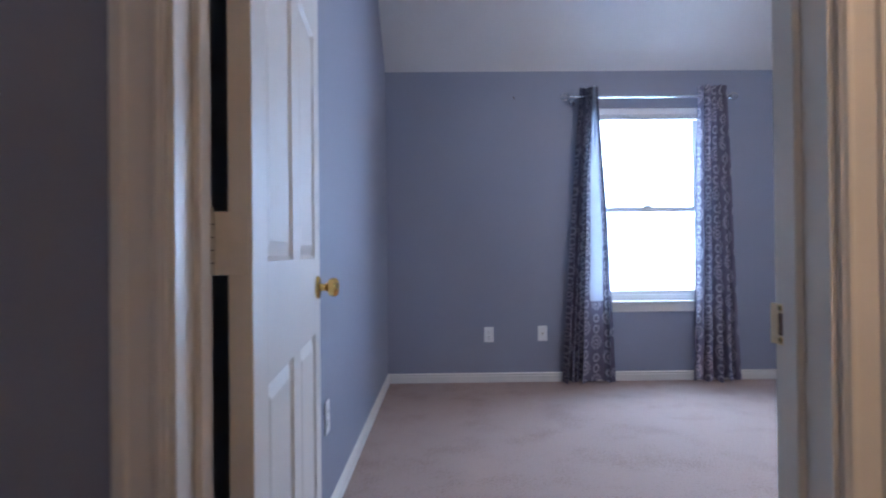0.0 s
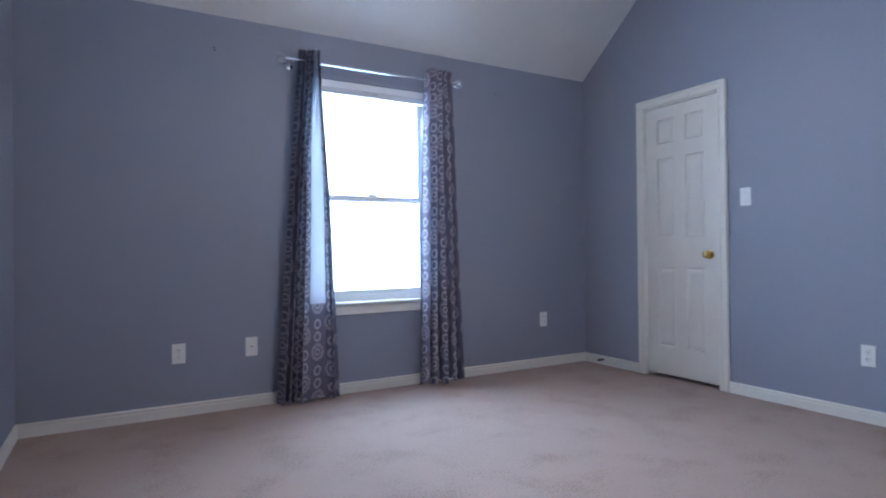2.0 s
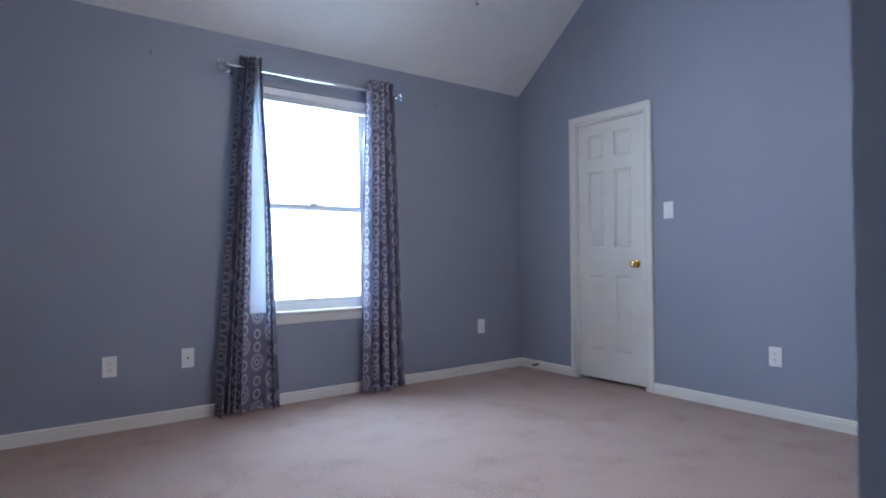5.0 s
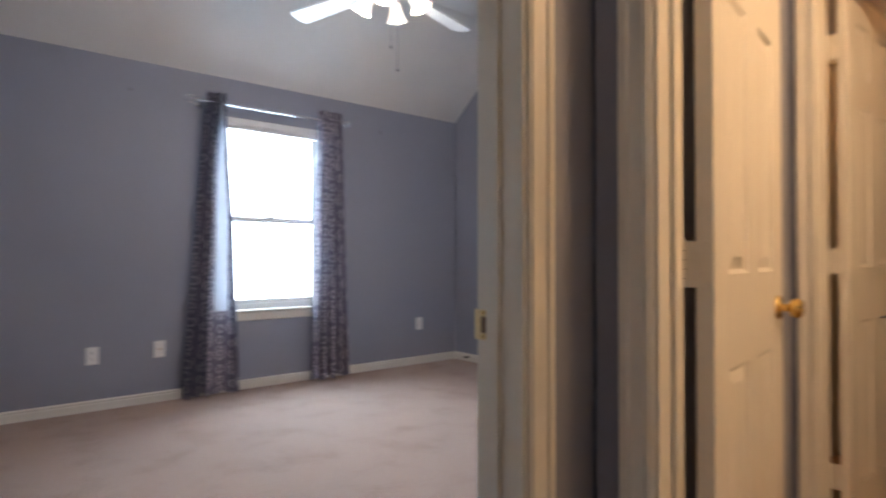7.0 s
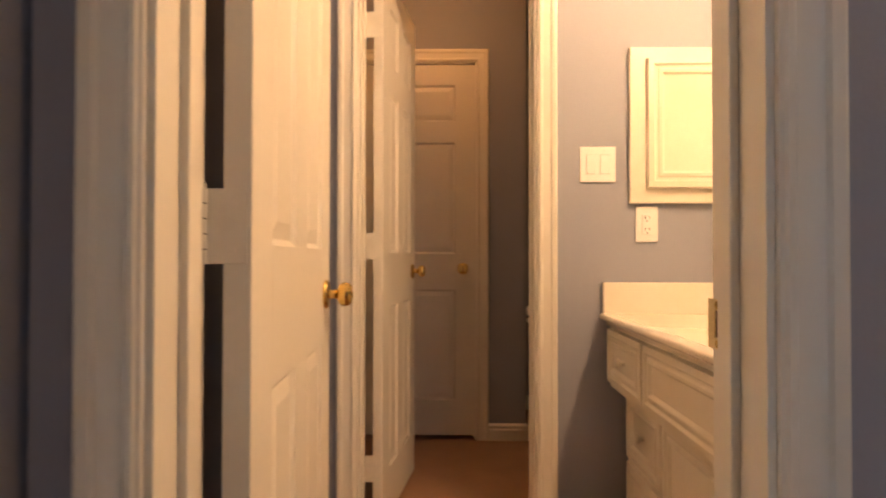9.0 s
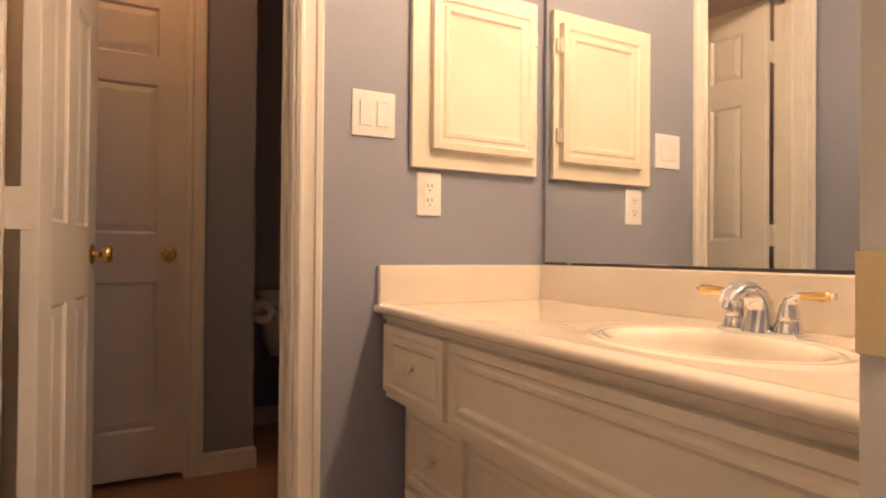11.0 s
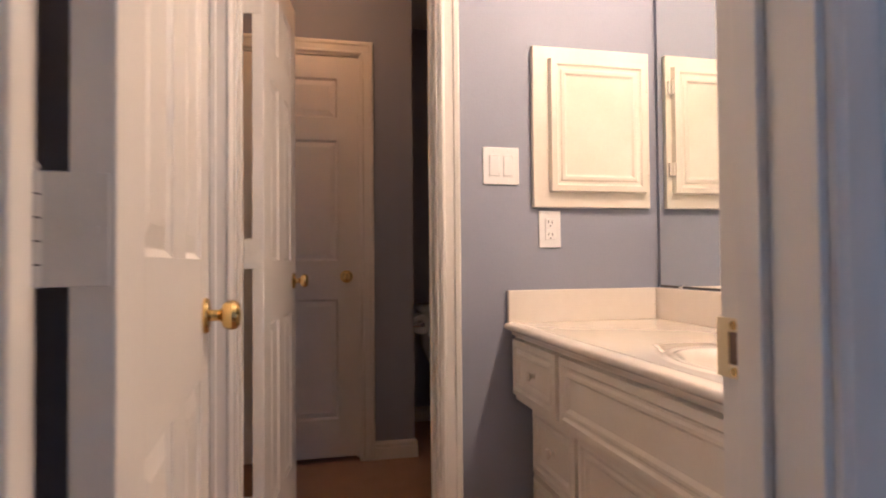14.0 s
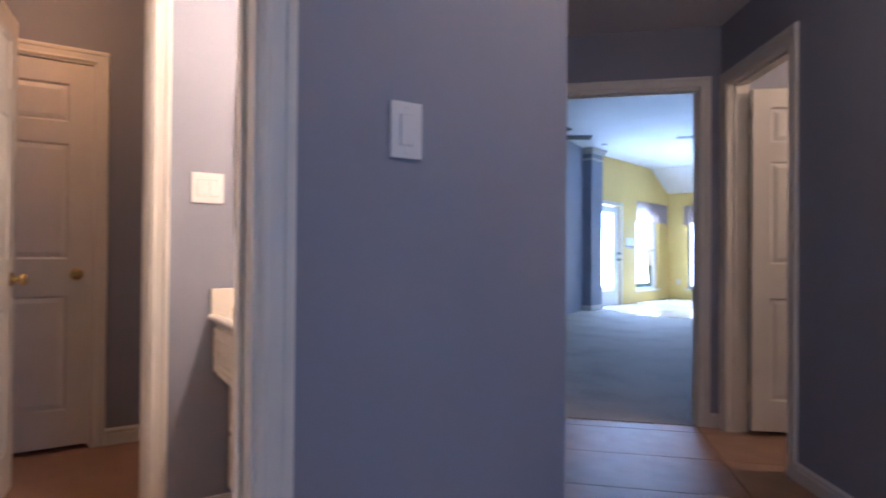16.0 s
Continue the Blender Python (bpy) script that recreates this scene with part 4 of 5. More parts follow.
corners = [math.atan2(y - BY, x - BX) for x, y in ((VE - 0.001, front(VE - 0.001, -0.022)), (VW + 0.001, front(VW + 0.001, -0.022)), (VW + 0.001, YB + 0.001), (VE - 0.001, YB + 0.001))]
angles = sorted({2 * math.pi * i / nseg - math.pi for i in range(nseg)} | set(corners))
rings = []
rings.append([(*rim(a), CT - 0.036) for a in angles])
rings.append([(*rim(a), CT) for a in angles])
rings.append([(mixv(BX + 1.30 * BA * math.cos(a), rim(a)[0], 0.12), mixv(BY + 1.30 * BB * math.sin(a), rim(a)[1], 0.12), CT) for a in angles])
for s, d in ((1.30, 0.000), (1.26, 0.0030), (1.22, 0.0032), (1.18, 0.0008), (1.14, 0.0006), (1.11, 0.0028), (1.08, 0.0020), (1.04, -0.002), (1.0, -0.008), (0.96, -0.019), (0.90, -0.050), (0.80, -0.078), (0.62, -0.105), (0.38, -0.120), (0.12, -0.127)):
    rings.append([(BX + s * BA * math.cos(a), BY + s * BB * math.sin(a), CT + d) for a in angles])
rv_ = [[bm.verts.new(p) for p in r] for r in rings]
for a, b in zip(rv_, rv_[1:]):
    for i in range(len(angles)):
        j = (i + 1) % len(angles)
        bm.faces.new((a[i], a[j], b[j], b[i]))
bm.faces.new(rv_[-1])
part("top_with_basin", bm, M_COUNTER, top, smooth=50)
# rounded front lip
bm = bmesh.new()
prof = [(-0.040, -0.002), (-0.034, 0.0005), (-0.030, 0.0035), (-0.023, 0.0045), (-0.016, 0.003)] + [(-0.009 + 0.011 * math.sin(b), -0.010 + 0.011 * math.cos(b)) for b in [math.pi / 2 * i / 6 for i in range(1, 7)]] + [(0.002, -0.014), (-0.002, -0.019), (-0.010, -0.023), (-0.024, -0.026), (-0.040, -0.026)]
ends = [[bm.verts.new((x, front(x) + o, CT + z + 0.0003)) for o, z in prof] for x in (VW + 0.001, VE + 0.004)]
for i in range(len(prof) - 1):
    bm.faces.new((ends[0][i], ends[1][i], ends[1][i + 1], ends[0][i + 1]))
bm.faces.new(ends[0])
bm.faces.new(ends[1][::-1])
part("front_edge", bm, M_COUNTER, top, smooth=50)
bm = bmesh.new()
box(bm, VW + 0.002, YB, CT - 0.002, VE - 0.001, YB + 0.020, 0.895, 0.004)
part("backsplash", bm, M_COUNTER, top)
bm = bmesh.new()
box(bm, VE - 0.019, YB + 0.0202, CT - 0.002, VE - 0.0005, FE - 0.006, 0.895, 0.004)
part("side_splash", bm, M_COUNTER, top)
bm = bmesh.new()
lathe(bm, [(0, 0.004), (0.010, 0.004), (0.012, 0.0), (0.022, 0.0), (0.022, 0.003), (0.014, 0.005), (0.012, 0.009), (0, 0.010)], pose(BX, BY, CT - 0.127), 20)
part("drain", bm, M_CHROME, top, "chrome drain stopper")
turned(top)

# faucet
fc = turned(root("faucet", pose(1.505, -0.212, CT) @ Matrix.Diagonal((0.90, 0.88, 0.80, 1)), "chrome centerset faucet with brass lever handles", "faucet"))
bm = bmesh.new()
box(bm, -0.082, -0.026, -0.002, 0.082, 0.026, 0.012, 0.010)
part("base_plate", bm, M_CHROME, fc)
bm = bmesh.new()
rings = []
for cy, cz, tilt, thick, half in ((0.008, 0.006, 0, 0.032, 0.025), (0.007, 0.030, 4, 0.027, 0.0235), (0.009, 0.058, 14, 0.0225, 0.0225), (0.020, 0.083, 42, 0.0180, 0.0215), (0.044, 0.099, 78, 0.0140, 0.0205), (0.072, 0.098, 104, 0.0125, 0.0195), (0.094, 0.084, 128, 0.0115, 0.0180), (0.103, 0.072, 138, 0.0100, 0.0160)):
    ta = radians(tilt)
    ring = []
    for k in range(24):
        b = 2 * math.pi * k / 24
        sx = math.copysign(abs(math.cos(b)) ** 0.6, math.cos(b)) * half
        sy = math.copysign(abs(math.sin(b)) ** 0.6, math.sin(b)) * thick
        ring.append(bm.verts.new((sx, cy + sy * math.cos(ta), cz - sy * math.sin(ta))))
    rings.append(ring)
for ra, rb in zip(rings, rings[1:]):
    for k in range(24):
        bm.faces.new((ra[k], ra[(k + 1) % 24], rb[(k + 1) % 24], rb[k]))
bm.faces.new(rings[0][::-1])
bm.faces.new(rings[-1])
rod(bm, (0, 0.097, 0.076), (0, 0.103, 0.058), 0.0105, n=14)
part("spout", bm, M_CHROME, fc, smooth=60)
bm = bmesh.new()
rod(bm, (0, -0.026, 0.010), (0, -0.026, 0.060), 0.0028, n=8)
lathe(bm, [(0, 0), (0.005, 0.001), (0.0065, 0.006), (0.005, 0.012), (0, 0.014)], pose(0, -0.026, 0.058), 12)
part("lift_rod", bm, M_BRASS, fc, "brass lift rod")
for s in (-1, 1):
    bm = bmesh.new()
    lathe(bm, [(0, 0.010), (0.027, 0.010), (0.026, 0.016), (0.021, 0.032), (0.0195, 0.034), (0.0205, 0.036), (0.018, 0.050), (0.014, 0.068), (0.0, 0.072)], pose(s * 0.052, 0, 0), 22)
    tube(bm, [(s * 0.052, 0, 0.060), (s * 0.056, 0.001, 0.078), (s * 0.068, 0.003, 0.086), (s * 0.082, 0.005, 0.088)], [0.014, 0.012, 0.0095, 0.008], 14)
    hd = part("handle", bm, M_CHROME, fc, smooth=60)
    bm = bmesh.new()
    lathe(bm, [(0, 0), (0.0082, 0), (0.0088, 0.010), (0.0102, 0.030), (0.0105, 0.046), (0.0085, 0.052), (0, 0.053)], axis((s * 0.080, 0.005, 0.088), (s, 0.05, 0.02)), 18)
    part("lever", bm, M_BRASS, hd, "polished brass lever grip")
    bm = bmesh.new()
    lathe(bm, [(0, 0), (0.0085, 0), (0.007, 0.006), (0, 0.008)], axis((s * 0.1325, 0.0075, 0.089), (s, 0.05, 0.02)), 14)
    part("end_cap", bm, M_CHROME, hd)

# mirror
mr = root("wall_mirror", pose(0, 0, 0), "frameless wall mirror standing on the backsplash", "mirror")
bm = bmesh.new()
box(bm, VW + 0.012, YB, 0.902, 2.262, YB + 0.005, 2.00)
part("glass", bm, M_MIRROR, mr)
bm = bmesh.new()
box(bm, VW + 0.012, YB - 0.001, 0.8965, 2.262, YB + 0.0066, 0.9025)
part("bottom_channel", bm, M_STEEL, mr, "thin dark bottom channel")
for x in (1.30, 2.14):
    bm = bmesh.new()
    box(bm, x, YB + 0.001, 0.8965, x + 0.022, YB + 0.010, 0.907, 0.001)
    part("clip", bm, M_CHROME, mr)
turned(mr)

# medicine cabinet
mc = root("medicine_cabinet", pose(0, 0, 0), "cream painted medicine cabinet with a framed door", "medicine cabinet")
MX = 2.285
C0, C1, CZ0, CZ1 = -0.304, 0.104, 1.155, 1.668
bm = bmesh.new()
box(bm, MX - 0.020, C0, CZ0, MX, C1, CZ1, 0.003)
part("surround", bm, M_CAB, mc)
bm = bmesh.new()
steps = ((0.0, 0.0), (0.003, 0.020), (0.020, 0.022), (0.026, 0.017), (0.034, 0.016), (0.038, 0.019), (0.048, 0.019), (0.054, 0.014), (0.060, 0.012))
d0, d1, e0, e1 = C0 + 0.020, C1 - 0.052, CZ0 + 0.048, CZ1 - 0.040
rows = [[bm.verts.new((MX - 0.020 - out, y, z)) for y, z in ((d0 + i, e0 + i), (d1 - i, e0 + i), (d1 - i, e1 - i), (d0 + i, e1 - i))] for i, out in steps]
for a, b in zip(rows, rows[1:]):
    for k in range(4):
        bm.faces.new((a[k], a[(k + 1) % 4], b[(k + 1) % 4], b[k]))
bm.faces.new(rows[-1])
cd = part("door", bm, M_CAB, mc, smooth=20)
for z in (CZ0 + 0.13, CZ1 - 0.11):
    bm = bmesh.new()
    box(bm, MX - 0.030, d0 - 0.014, z - 0.022, MX - 0.020, d0 + 0.001, z + 0.022, 0.002)
    rod(bm, (MX - 0.034, d0 - 0.002, z - 0.022), (MX - 0.034, d0 - 0.002, z + 0.022), 0.0045, n=10)
    part("hinge", bm, M_CAB, mc, "painted-over hinge")
turned(mc)

# light bar over the mirror
lb = root("vanity_light_bar", pose(0, 0, 0), "chrome bathroom light bar with three lit globe bulbs", "wall lamp")
bm = bmesh.new()
box(bm, 1.06, YB, 2.145, 1.66, YB + 0.045, 2.255, 0.008)
part("bar", bm, M_CHROME, lb)
for bx in (1.16, 1.36, 1.56):
    bm = bmesh.new()
    lathe(bm, [(0, 0), (0.024, 0), (0.024, 0.020), (0.018, 0.024), (0, 0.024)], axis((bx, YB + 0.045, 2.20), (0, 1, 0)), 18)
    so = part("socket", bm, M_CHROME, lb)
    bm = bmesh.new()
    lathe(bm, [(0.016, 0.02), (0.020, 0.03), (0.034, 0.045), (0.041, 0.065), (0.040, 0.085), (0.030, 0.103), (0.015, 0.111), (0, 0.113)], axis((bx, YB + 0.045, 2.20), (0, 1, 0)), 20)
    g = part("globe_bulb", bm, M_BULB, so, "lit frosted globe bulb", smooth=80)
    g.visible_shadow = False
turned(lb)

# ---- toilet and paper holder ----
to = root("toilet", pose(0, 0, 0), "white ceramic toilet with a chrome flush lever", "toilet")
TX, TY = 4.096, -0.055


def oval(cx, cy, a, b, z, n=28, squash=0.0):
    return [(cx + a * math.cos(t) * (1 - squash * (math.cos(t) > 0)), cy + b * math.sin(t), z) for t in [2 * math.pi * i / n for i in range(n)]]


def loft(bm, rings, cap0=True, cap1=True):
    vs = [[bm.verts.new(p) for p in r] for r in rings]
    n = len(vs[0])
    for a, b in zip(vs, vs[1:]):
        for i in range(n):
            bm.faces.new((a[i], a[(i + 1) % n], b[(i + 1) % n], b[i]))
    if cap0:
        bm.faces.new(vs[0][::-1])
    if cap1:
        bm.faces.new(vs[-1])
    return bm


def rrect(x0, y0, x1, y1, z, r=0.03, k=4):
    pts = []
    for cx, cy, a0 in ((x1 - r, y1 - r, 0), (x0 + r, y1 - r, 90), (x0 + r, y0 + r, 180), (x1 - r, y0 + r, 270)):
        for i in range(k + 1):
            a = radians(a0 + 90 * i / k)
            pts.append((cx + r * math.cos(a), cy + r * math.sin(a), z))
    return pts


bm = bmesh.new()
loft(bm, [rrect(TX - 0.150, TY - 0.165, TX - 0.004, TY + 0.165, 0.385), rrect(TX - 0.180, TY - 0.205, TX - 0.002, TY + 0.205, 0.48), rrect(TX - 0.190, TY - 0.225, TX - 0.002, TY + 0.225, 0.690)])
part("tank", bm, M_CERAMIC, to)
bm = bmesh.new()
loft(bm, [rrect(TX - 0.200, TY - 0.235, TX - 0.001, TY + 0.235, 0.6905), rrect(TX - 0.208, TY - 0.243, TX - 0.001, TY + 0.243, 0.700), rrect(TX - 0.208, TY - 0.243, TX - 0.001, TY + 0.243, 0.722), rrect(TX - 0.196, TY - 0.230, TX - 0.006, TY + 0.230, 0.732)])
part("tank_lid", bm, M_CERAMIC, to)
bm = bmesh.new()
rod(bm, (TX - 0.188, TY + 0.165, 0.640), (TX - 0.206, TY + 0.165, 0.640), 0.014, n=16)
tube(bm, [(TX - 0.204, TY + 0.165, 0.640), (TX - 0.210, TY + 0.185, 0.638), (TX - 0.212, TY + 0.235, 0.632)], [0.006, 0.0065, 0.008], 10)
part("flush_lever", bm, M_CHROME, to, "chrome flush lever")
bm = bmesh.new()
loft(bm, [oval(TX - 0.36, TY, 0.21, 0.105, 0.0), oval(TX - 0.36, TY, 0.20, 0.095, 0.12), oval(TX - 0.40, TY, 0.22, 0.12, 0.24), oval(TX - 0.43, TY, 0.26, 0.160, 0.35), oval(TX - 0.43, TY, 0.265, 0.165, 0.385)])
part("bowl", bm, M_CERAMIC, to, smooth=60)
bm = bmesh.new()
loft(bm, [oval(TX - 0.43, TY, 0.262, 0.168, 0.387), oval(TX - 0.43, TY, 0.268, 0.174, 0.398), oval(TX - 0.43, TY, 0.268, 0.174, 0.412), oval(TX - 0.43, TY, 0.250, 0.158, 0.420)])
part("seat_lid", bm, M_CERAMIC, to, smooth=60)
turned(to)

th = turned(root("toilet_paper_holder", pose(AX + 0.21, AY, 0.648), "chrome toilet paper holder with a white roll", "paper holder"))
for dx in (-0.078, 0.078):
    bm = bmesh.new()
    lathe(bm, [(0, 0), (0.022, 0), (0.022, 0.005), (0.012, 0.010), (0.009, 0.060), (0.014, 0.070), (0.012, 0.080), (0, 0.082)], axis((dx, 0, 0), (0, -1, 0)), 18)
    part("post", bm, M_CHROME, th)
bm = bmesh.new()
rod(bm, (-0.078, -0.066, 0), (0.078, -0.066, 0), 0.008, n=12)
part("spindle", bm, M_CHROME, th)
bm = bmesh.new()
lathe(bm, [(0.021, -0.055), (0.052, -0.055), (0.052, 0.055), (0.021, 0.055), (0.021, -0.055)], axis((0, -0.066, 0), (1, 0, 0)), 28)
box(bm, -0.055, -0.120, -0.075, 0.055, -0.1185, -0.005)
part("paper_roll", bm, M_PAPER, th, "white toilet paper roll")

# ---- living room beyond the slanting opening ----
L0, LD = Vector((8.795, -7.50)), Vector((0.365, -0.931))
LN = Vector((-0.931, -0.365))   # from the yellow wall into the room


def lv(s, off=0.0):
    """A point s metres along the yellow wall, off metres in front of it."""
    p = L0 + LD * s + LN * off
    return (p.x, p.y)


bm = bmesh.new()
pts = [un(-4.0, FAR), un(5.5, FAR), un(5.5, 19), un(-4.0, 19)]
a = [bm.verts.new((*p, 0.004)) for p in pts]
b = [bm.verts.new((*p, -0.12)) for p in pts]
bm.faces.new(a)
bm.faces.new(b[::-1])
for i in range(4):
    bm.faces.new((a[i], b[i], b[(i + 1) % 4], a[(i + 1) % 4]))
thing("floor_living", bm, M_CARPET2, "pale beige cut-pile carpet", "carpet", kind="structure")
S_DOOR, S_WIN, S_END = (0.05, 1.00), (1.80, 3.00), 3.60
YH, LH = 3.15, 3.05
wall("wall_yellow", lv(-0.4), lv(S_END), 0.15, YH, [(S_DOOR[0] + 0.4, S_DOOR[1] + 0.4, 0, 2.08), (S_WIN[0] + 0.4, S_WIN[1] + 0.4, 0.27, 2.05)], 1, M_YELLOW, "bright yellow painted wall with a glazed door and a window")
e0 = Vector(lv(S_END))
e1 = e0 + LN * 4.0
wall("wall_yellow_end", tuple(e0), tuple(e1), 0.15, 2.60, [(0.48, 1.28, 0.27, 2.05)], 1, M_YELLOW, "bright yellow painted end wall with a window")
wall("wall_living_south", tuple(e1), un(5.5, FAR), 0.15, YH, (), 1)
wall("wall_living_north", lv(-0.45), un(-2.2, FAR), 0.15, YH, (), -1)
wall("wall_living_hall", un(0.70, FAR), un(5.5, FAR), 0.115, YH, (), 1)
wall("wall_living_over", un(-2.2, FAR + 0.002), un(0.70, FAR + 0.002), 0.113, YH, [(O0 + 2.2, O1 + 2.2, 0, WALL_H - 0.1)], 1).location.z = 0.0
bm = bmesh.new()
ceil = [lv(-9.0, -0.3), lv(2.55, -0.3), lv(2.55, 11.5), lv(-9.0, 11.5)]
low = [lv(2.55, -0.3), lv(S_END + 0.2, -0.3), lv(S_END + 0.2, 11.5), lv(2.55, 11.5)]
for q, hs in ((ceil, (LH, LH, LH, LH)), (low, (LH, 2.46, 2.46, LH))):
    lo = [bm.verts.new((*c, h)) for c, h in zip(q, hs)]
    hi = [bm.verts.new((*c, h + 0.12)) for c, h in zip(q, hs)]
    bm.faces.new(lo)
    bm.faces.new(hi[::-1])
    for i in range(4):
        bm.faces.new((lo[i], lo[(i + 1) % 4], hi[(i + 1) % 4], hi[i]))
thing("ceiling_living", bm, M_CEIL, "white living room ceiling sloping down to the end wall", "ceiling", kind="structure")


def living_window(name, m, w, z0, z1, label):
    """A window with half-drawn blinds and a floral valance; local x along the wall, the room lies towards local -y."""
    r = root(name, m, label, "window", kind="structure")
    bm = bmesh.new()
    for b in ((0, z0, 0.05, z1), (w - 0.05, z0, w, z1), (0.05, z0, w - 0.05, z0 + 0.05), (0.05, z1 - 0.05, w - 0.05, z1), (0.05, (z0 + z1) / 2 - 0.02, w - 0.05, (z0 + z1) / 2 + 0.02)):
        box(bm, b[0], 0.06, b[1], b[2], 0.11, b[3], 0.004)
    part("window_frame", bm, M_VINYL, r)
    bm = bmesh.new()
    box(bm, 0.05, 0.082, z0 + 0.05, w - 0.05, 0.086, z1 - 0.05)
    part("pane", bm, M_GLASS, r).visible_shadow = False
    bm = bmesh.new()
    box(bm, -0.05, -0.035, z0 - 0.04, w + 0.05, 0.06, z0, 0.005)
    part("window_sill", bm, M_TRIM, r)
    return r


def valance(m, w, z1):
    r = root("valance", m, "white floral scalloped valance over the window", "valance", "valances")
    bm = bmesh.new()
    n = 40
    rows = []
    for j in range(9):
        v = j / 8
        row = []
        for i in range(n + 1):
            u = i / n
            drop = 0.46 - 0.03 * math.sin(math.pi * u) - 0.02 * abs(math.sin(3 * math.pi * u))
            row.append(bm.verts.new((-0.08 + (w + 0.16) * u, -0.05 + 0.022 * math.sin(2 * math.pi * 9 * u) * (0.4 + v), z1 + 0.12 - drop * v)))
        rows.append(row)
    for a, b in zip(rows, rows[1:]):
        for i in range(n):
            bm.faces.new((a[i], a[i + 1], b[i + 1], b[i]))
    bmesh.ops.solidify(bm, geom=bm.faces[:], thickness=0.004)
    part("cloth", bm, M_VALANCE, r, smooth=80)
    bm = bmesh.new()
    rod(bm, (-0.09, -0.03, z1 + 0.10), (w + 0.09, -0.03, z1 + 0.10), 0.010, n=10)
    part("rod", bm, M_VINYL, r)


ml = plan_pose(lv(S_WIN[0]), lv(S_WIN[1]))
living_window("window_2", ml, S_WIN[1] - S_WIN[0], 0.27, 2.05, "white window in the yellow wall")
valance(ml @ pose(-0.02, 0, 0), S_WIN[1] - S_WIN[0] + 0.36, 2.12)
me_ = plan_pose(tuple(e0 + (e1 - e0).normalized() * 0.48), tuple(e1))
me_ = Matrix.Translation(me_.translation) @ me_.to_3x3().to_4x4()
living_window("window_3", me_ @ pose(0, 0, 0), 0.80, 0.27, 2.05, "white window in the yellow end wall")
valance(me_, 0.80, 2.12)
sb = root("window_blind", ml, "white slatted blind hanging beside the glazed window", "blind")
for i in range(28):
    bm = bmesh.new()
    z = 0.33 + 0.030 * i
    box(bm, 0.93, -0.002, z, S_WIN[1] - S_WIN[0] - 0.02, 0.040, z + 0.004)
    part("slat", bm, M_VINYL, sb)
md = plan_pose(lv(S_DOOR[0]), lv(S_DOOR[1]))
gd = root("glazed_door", md, "white exterior door with one tall glass pane", "door")
w = S_DOOR[1] - S_DOOR[0]
bm = bmesh.new()
for b in ((0.02, 0.01, 0.15, 2.05), (w - 0.24, 0.01, w - 0.02, 2.05), (0.15, 0.01, w - 0.24, 0.32), (0.15, 1.92, w - 0.24, 2.05)):
    box(bm, b[0], 0.02, b[1], b[2], 0.065, b[3], 0.004)
part("door_leaf", bm, M_VINYL, gd)
bm = bmesh.new()
box(bm, 0.15, 0.040, 0.32, w - 0.24, 0.044, 1.92)
part("pane", bm, M_GLASS, gd).visible_shadow = False
bm = bmesh.new()
for b in ((-0.07, 0.0, 0.0, 2.15), (w, 0.0, w + 0.07, 2.15), (0.0, 2.08, w, 2.15)):
    box(bm, b[0], -0.018, b[1], b[2], 0.0, b[3], 0.004)
part("casing", bm, M_TRIM, gd)
for z in (0.95, 1.08):
    bm = bmesh.new()
    lathe(bm, [(0, 0), (0.03, 0), (0.028, 0.012), (0.014, 0.02), (0.026, 0.05), (0.02, 0.066), (0, 0.07)], axis((w - 0.085, 0.02, z), (0, -1, 0)), 18)
    part("door_handle", bm, M_STEEL, gd)
# key rack, wall switch and socket between the door and the window
kr = root("key_rack", plan_pose(lv(1.22), lv(1.60)), "small white wall shelf with a dark rail of hooks", "key rack")
bm = bmesh.new()
box(bm, 0.02, -0.03, 1.20, 0.31, 0, 1.42, 0.006)
part("board", bm, M_VINYL, kr)
bm = bmesh.new()
box(bm, 0.0, -0.06, 1.22, 0.33, -0.031, 1.245, 0.004)
for i in range(4):
    tube(bm, [(0.05 + 0.075 * i, -0.06, 1.225), (0.05 + 0.075 * i, -0.075, 1.19), (0.05 + 0.075 * i, -0.095, 1.20)], [0.004] * 3, 6)
part("hook_rail", bm, M_STEEL, kr)
outlet("wall_outlet", plan_pose(tuple(e0 + (e1 - e0).normalized() * 0.26), tuple(e1), 0.42), "white duplex power outlet on the yellow wall")
# tiled strip by the windows
bm = bmesh.new()
q = [lv(-0.1, 0.0), lv(S_END, 0.0), lv(S_END, 3.9), lv(-0.8, 3.9), lv(-0.8, 0.94)]
a = [bm.verts.new((*p, 0.012)) for p in q]
b = [bm.verts.new((*p, 0.001)) for p in q]
bm.faces.new(a)
for i in range(5):
    bm.faces.new((a[i], b[i], b[(i + 1) % 5], a[(i + 1) % 5]))
M_PALETILE = varied("pale_glossy_tile", (0.55, 0.46, 0.36), (0.66, 0.58, 0.48), 0.12, 4, 60, 0.05, 0.001)
thing("floor_tile_strip", bm, M_PALETILE, "pale glossy tile floor by the windows", "tile floor", kind="structure")
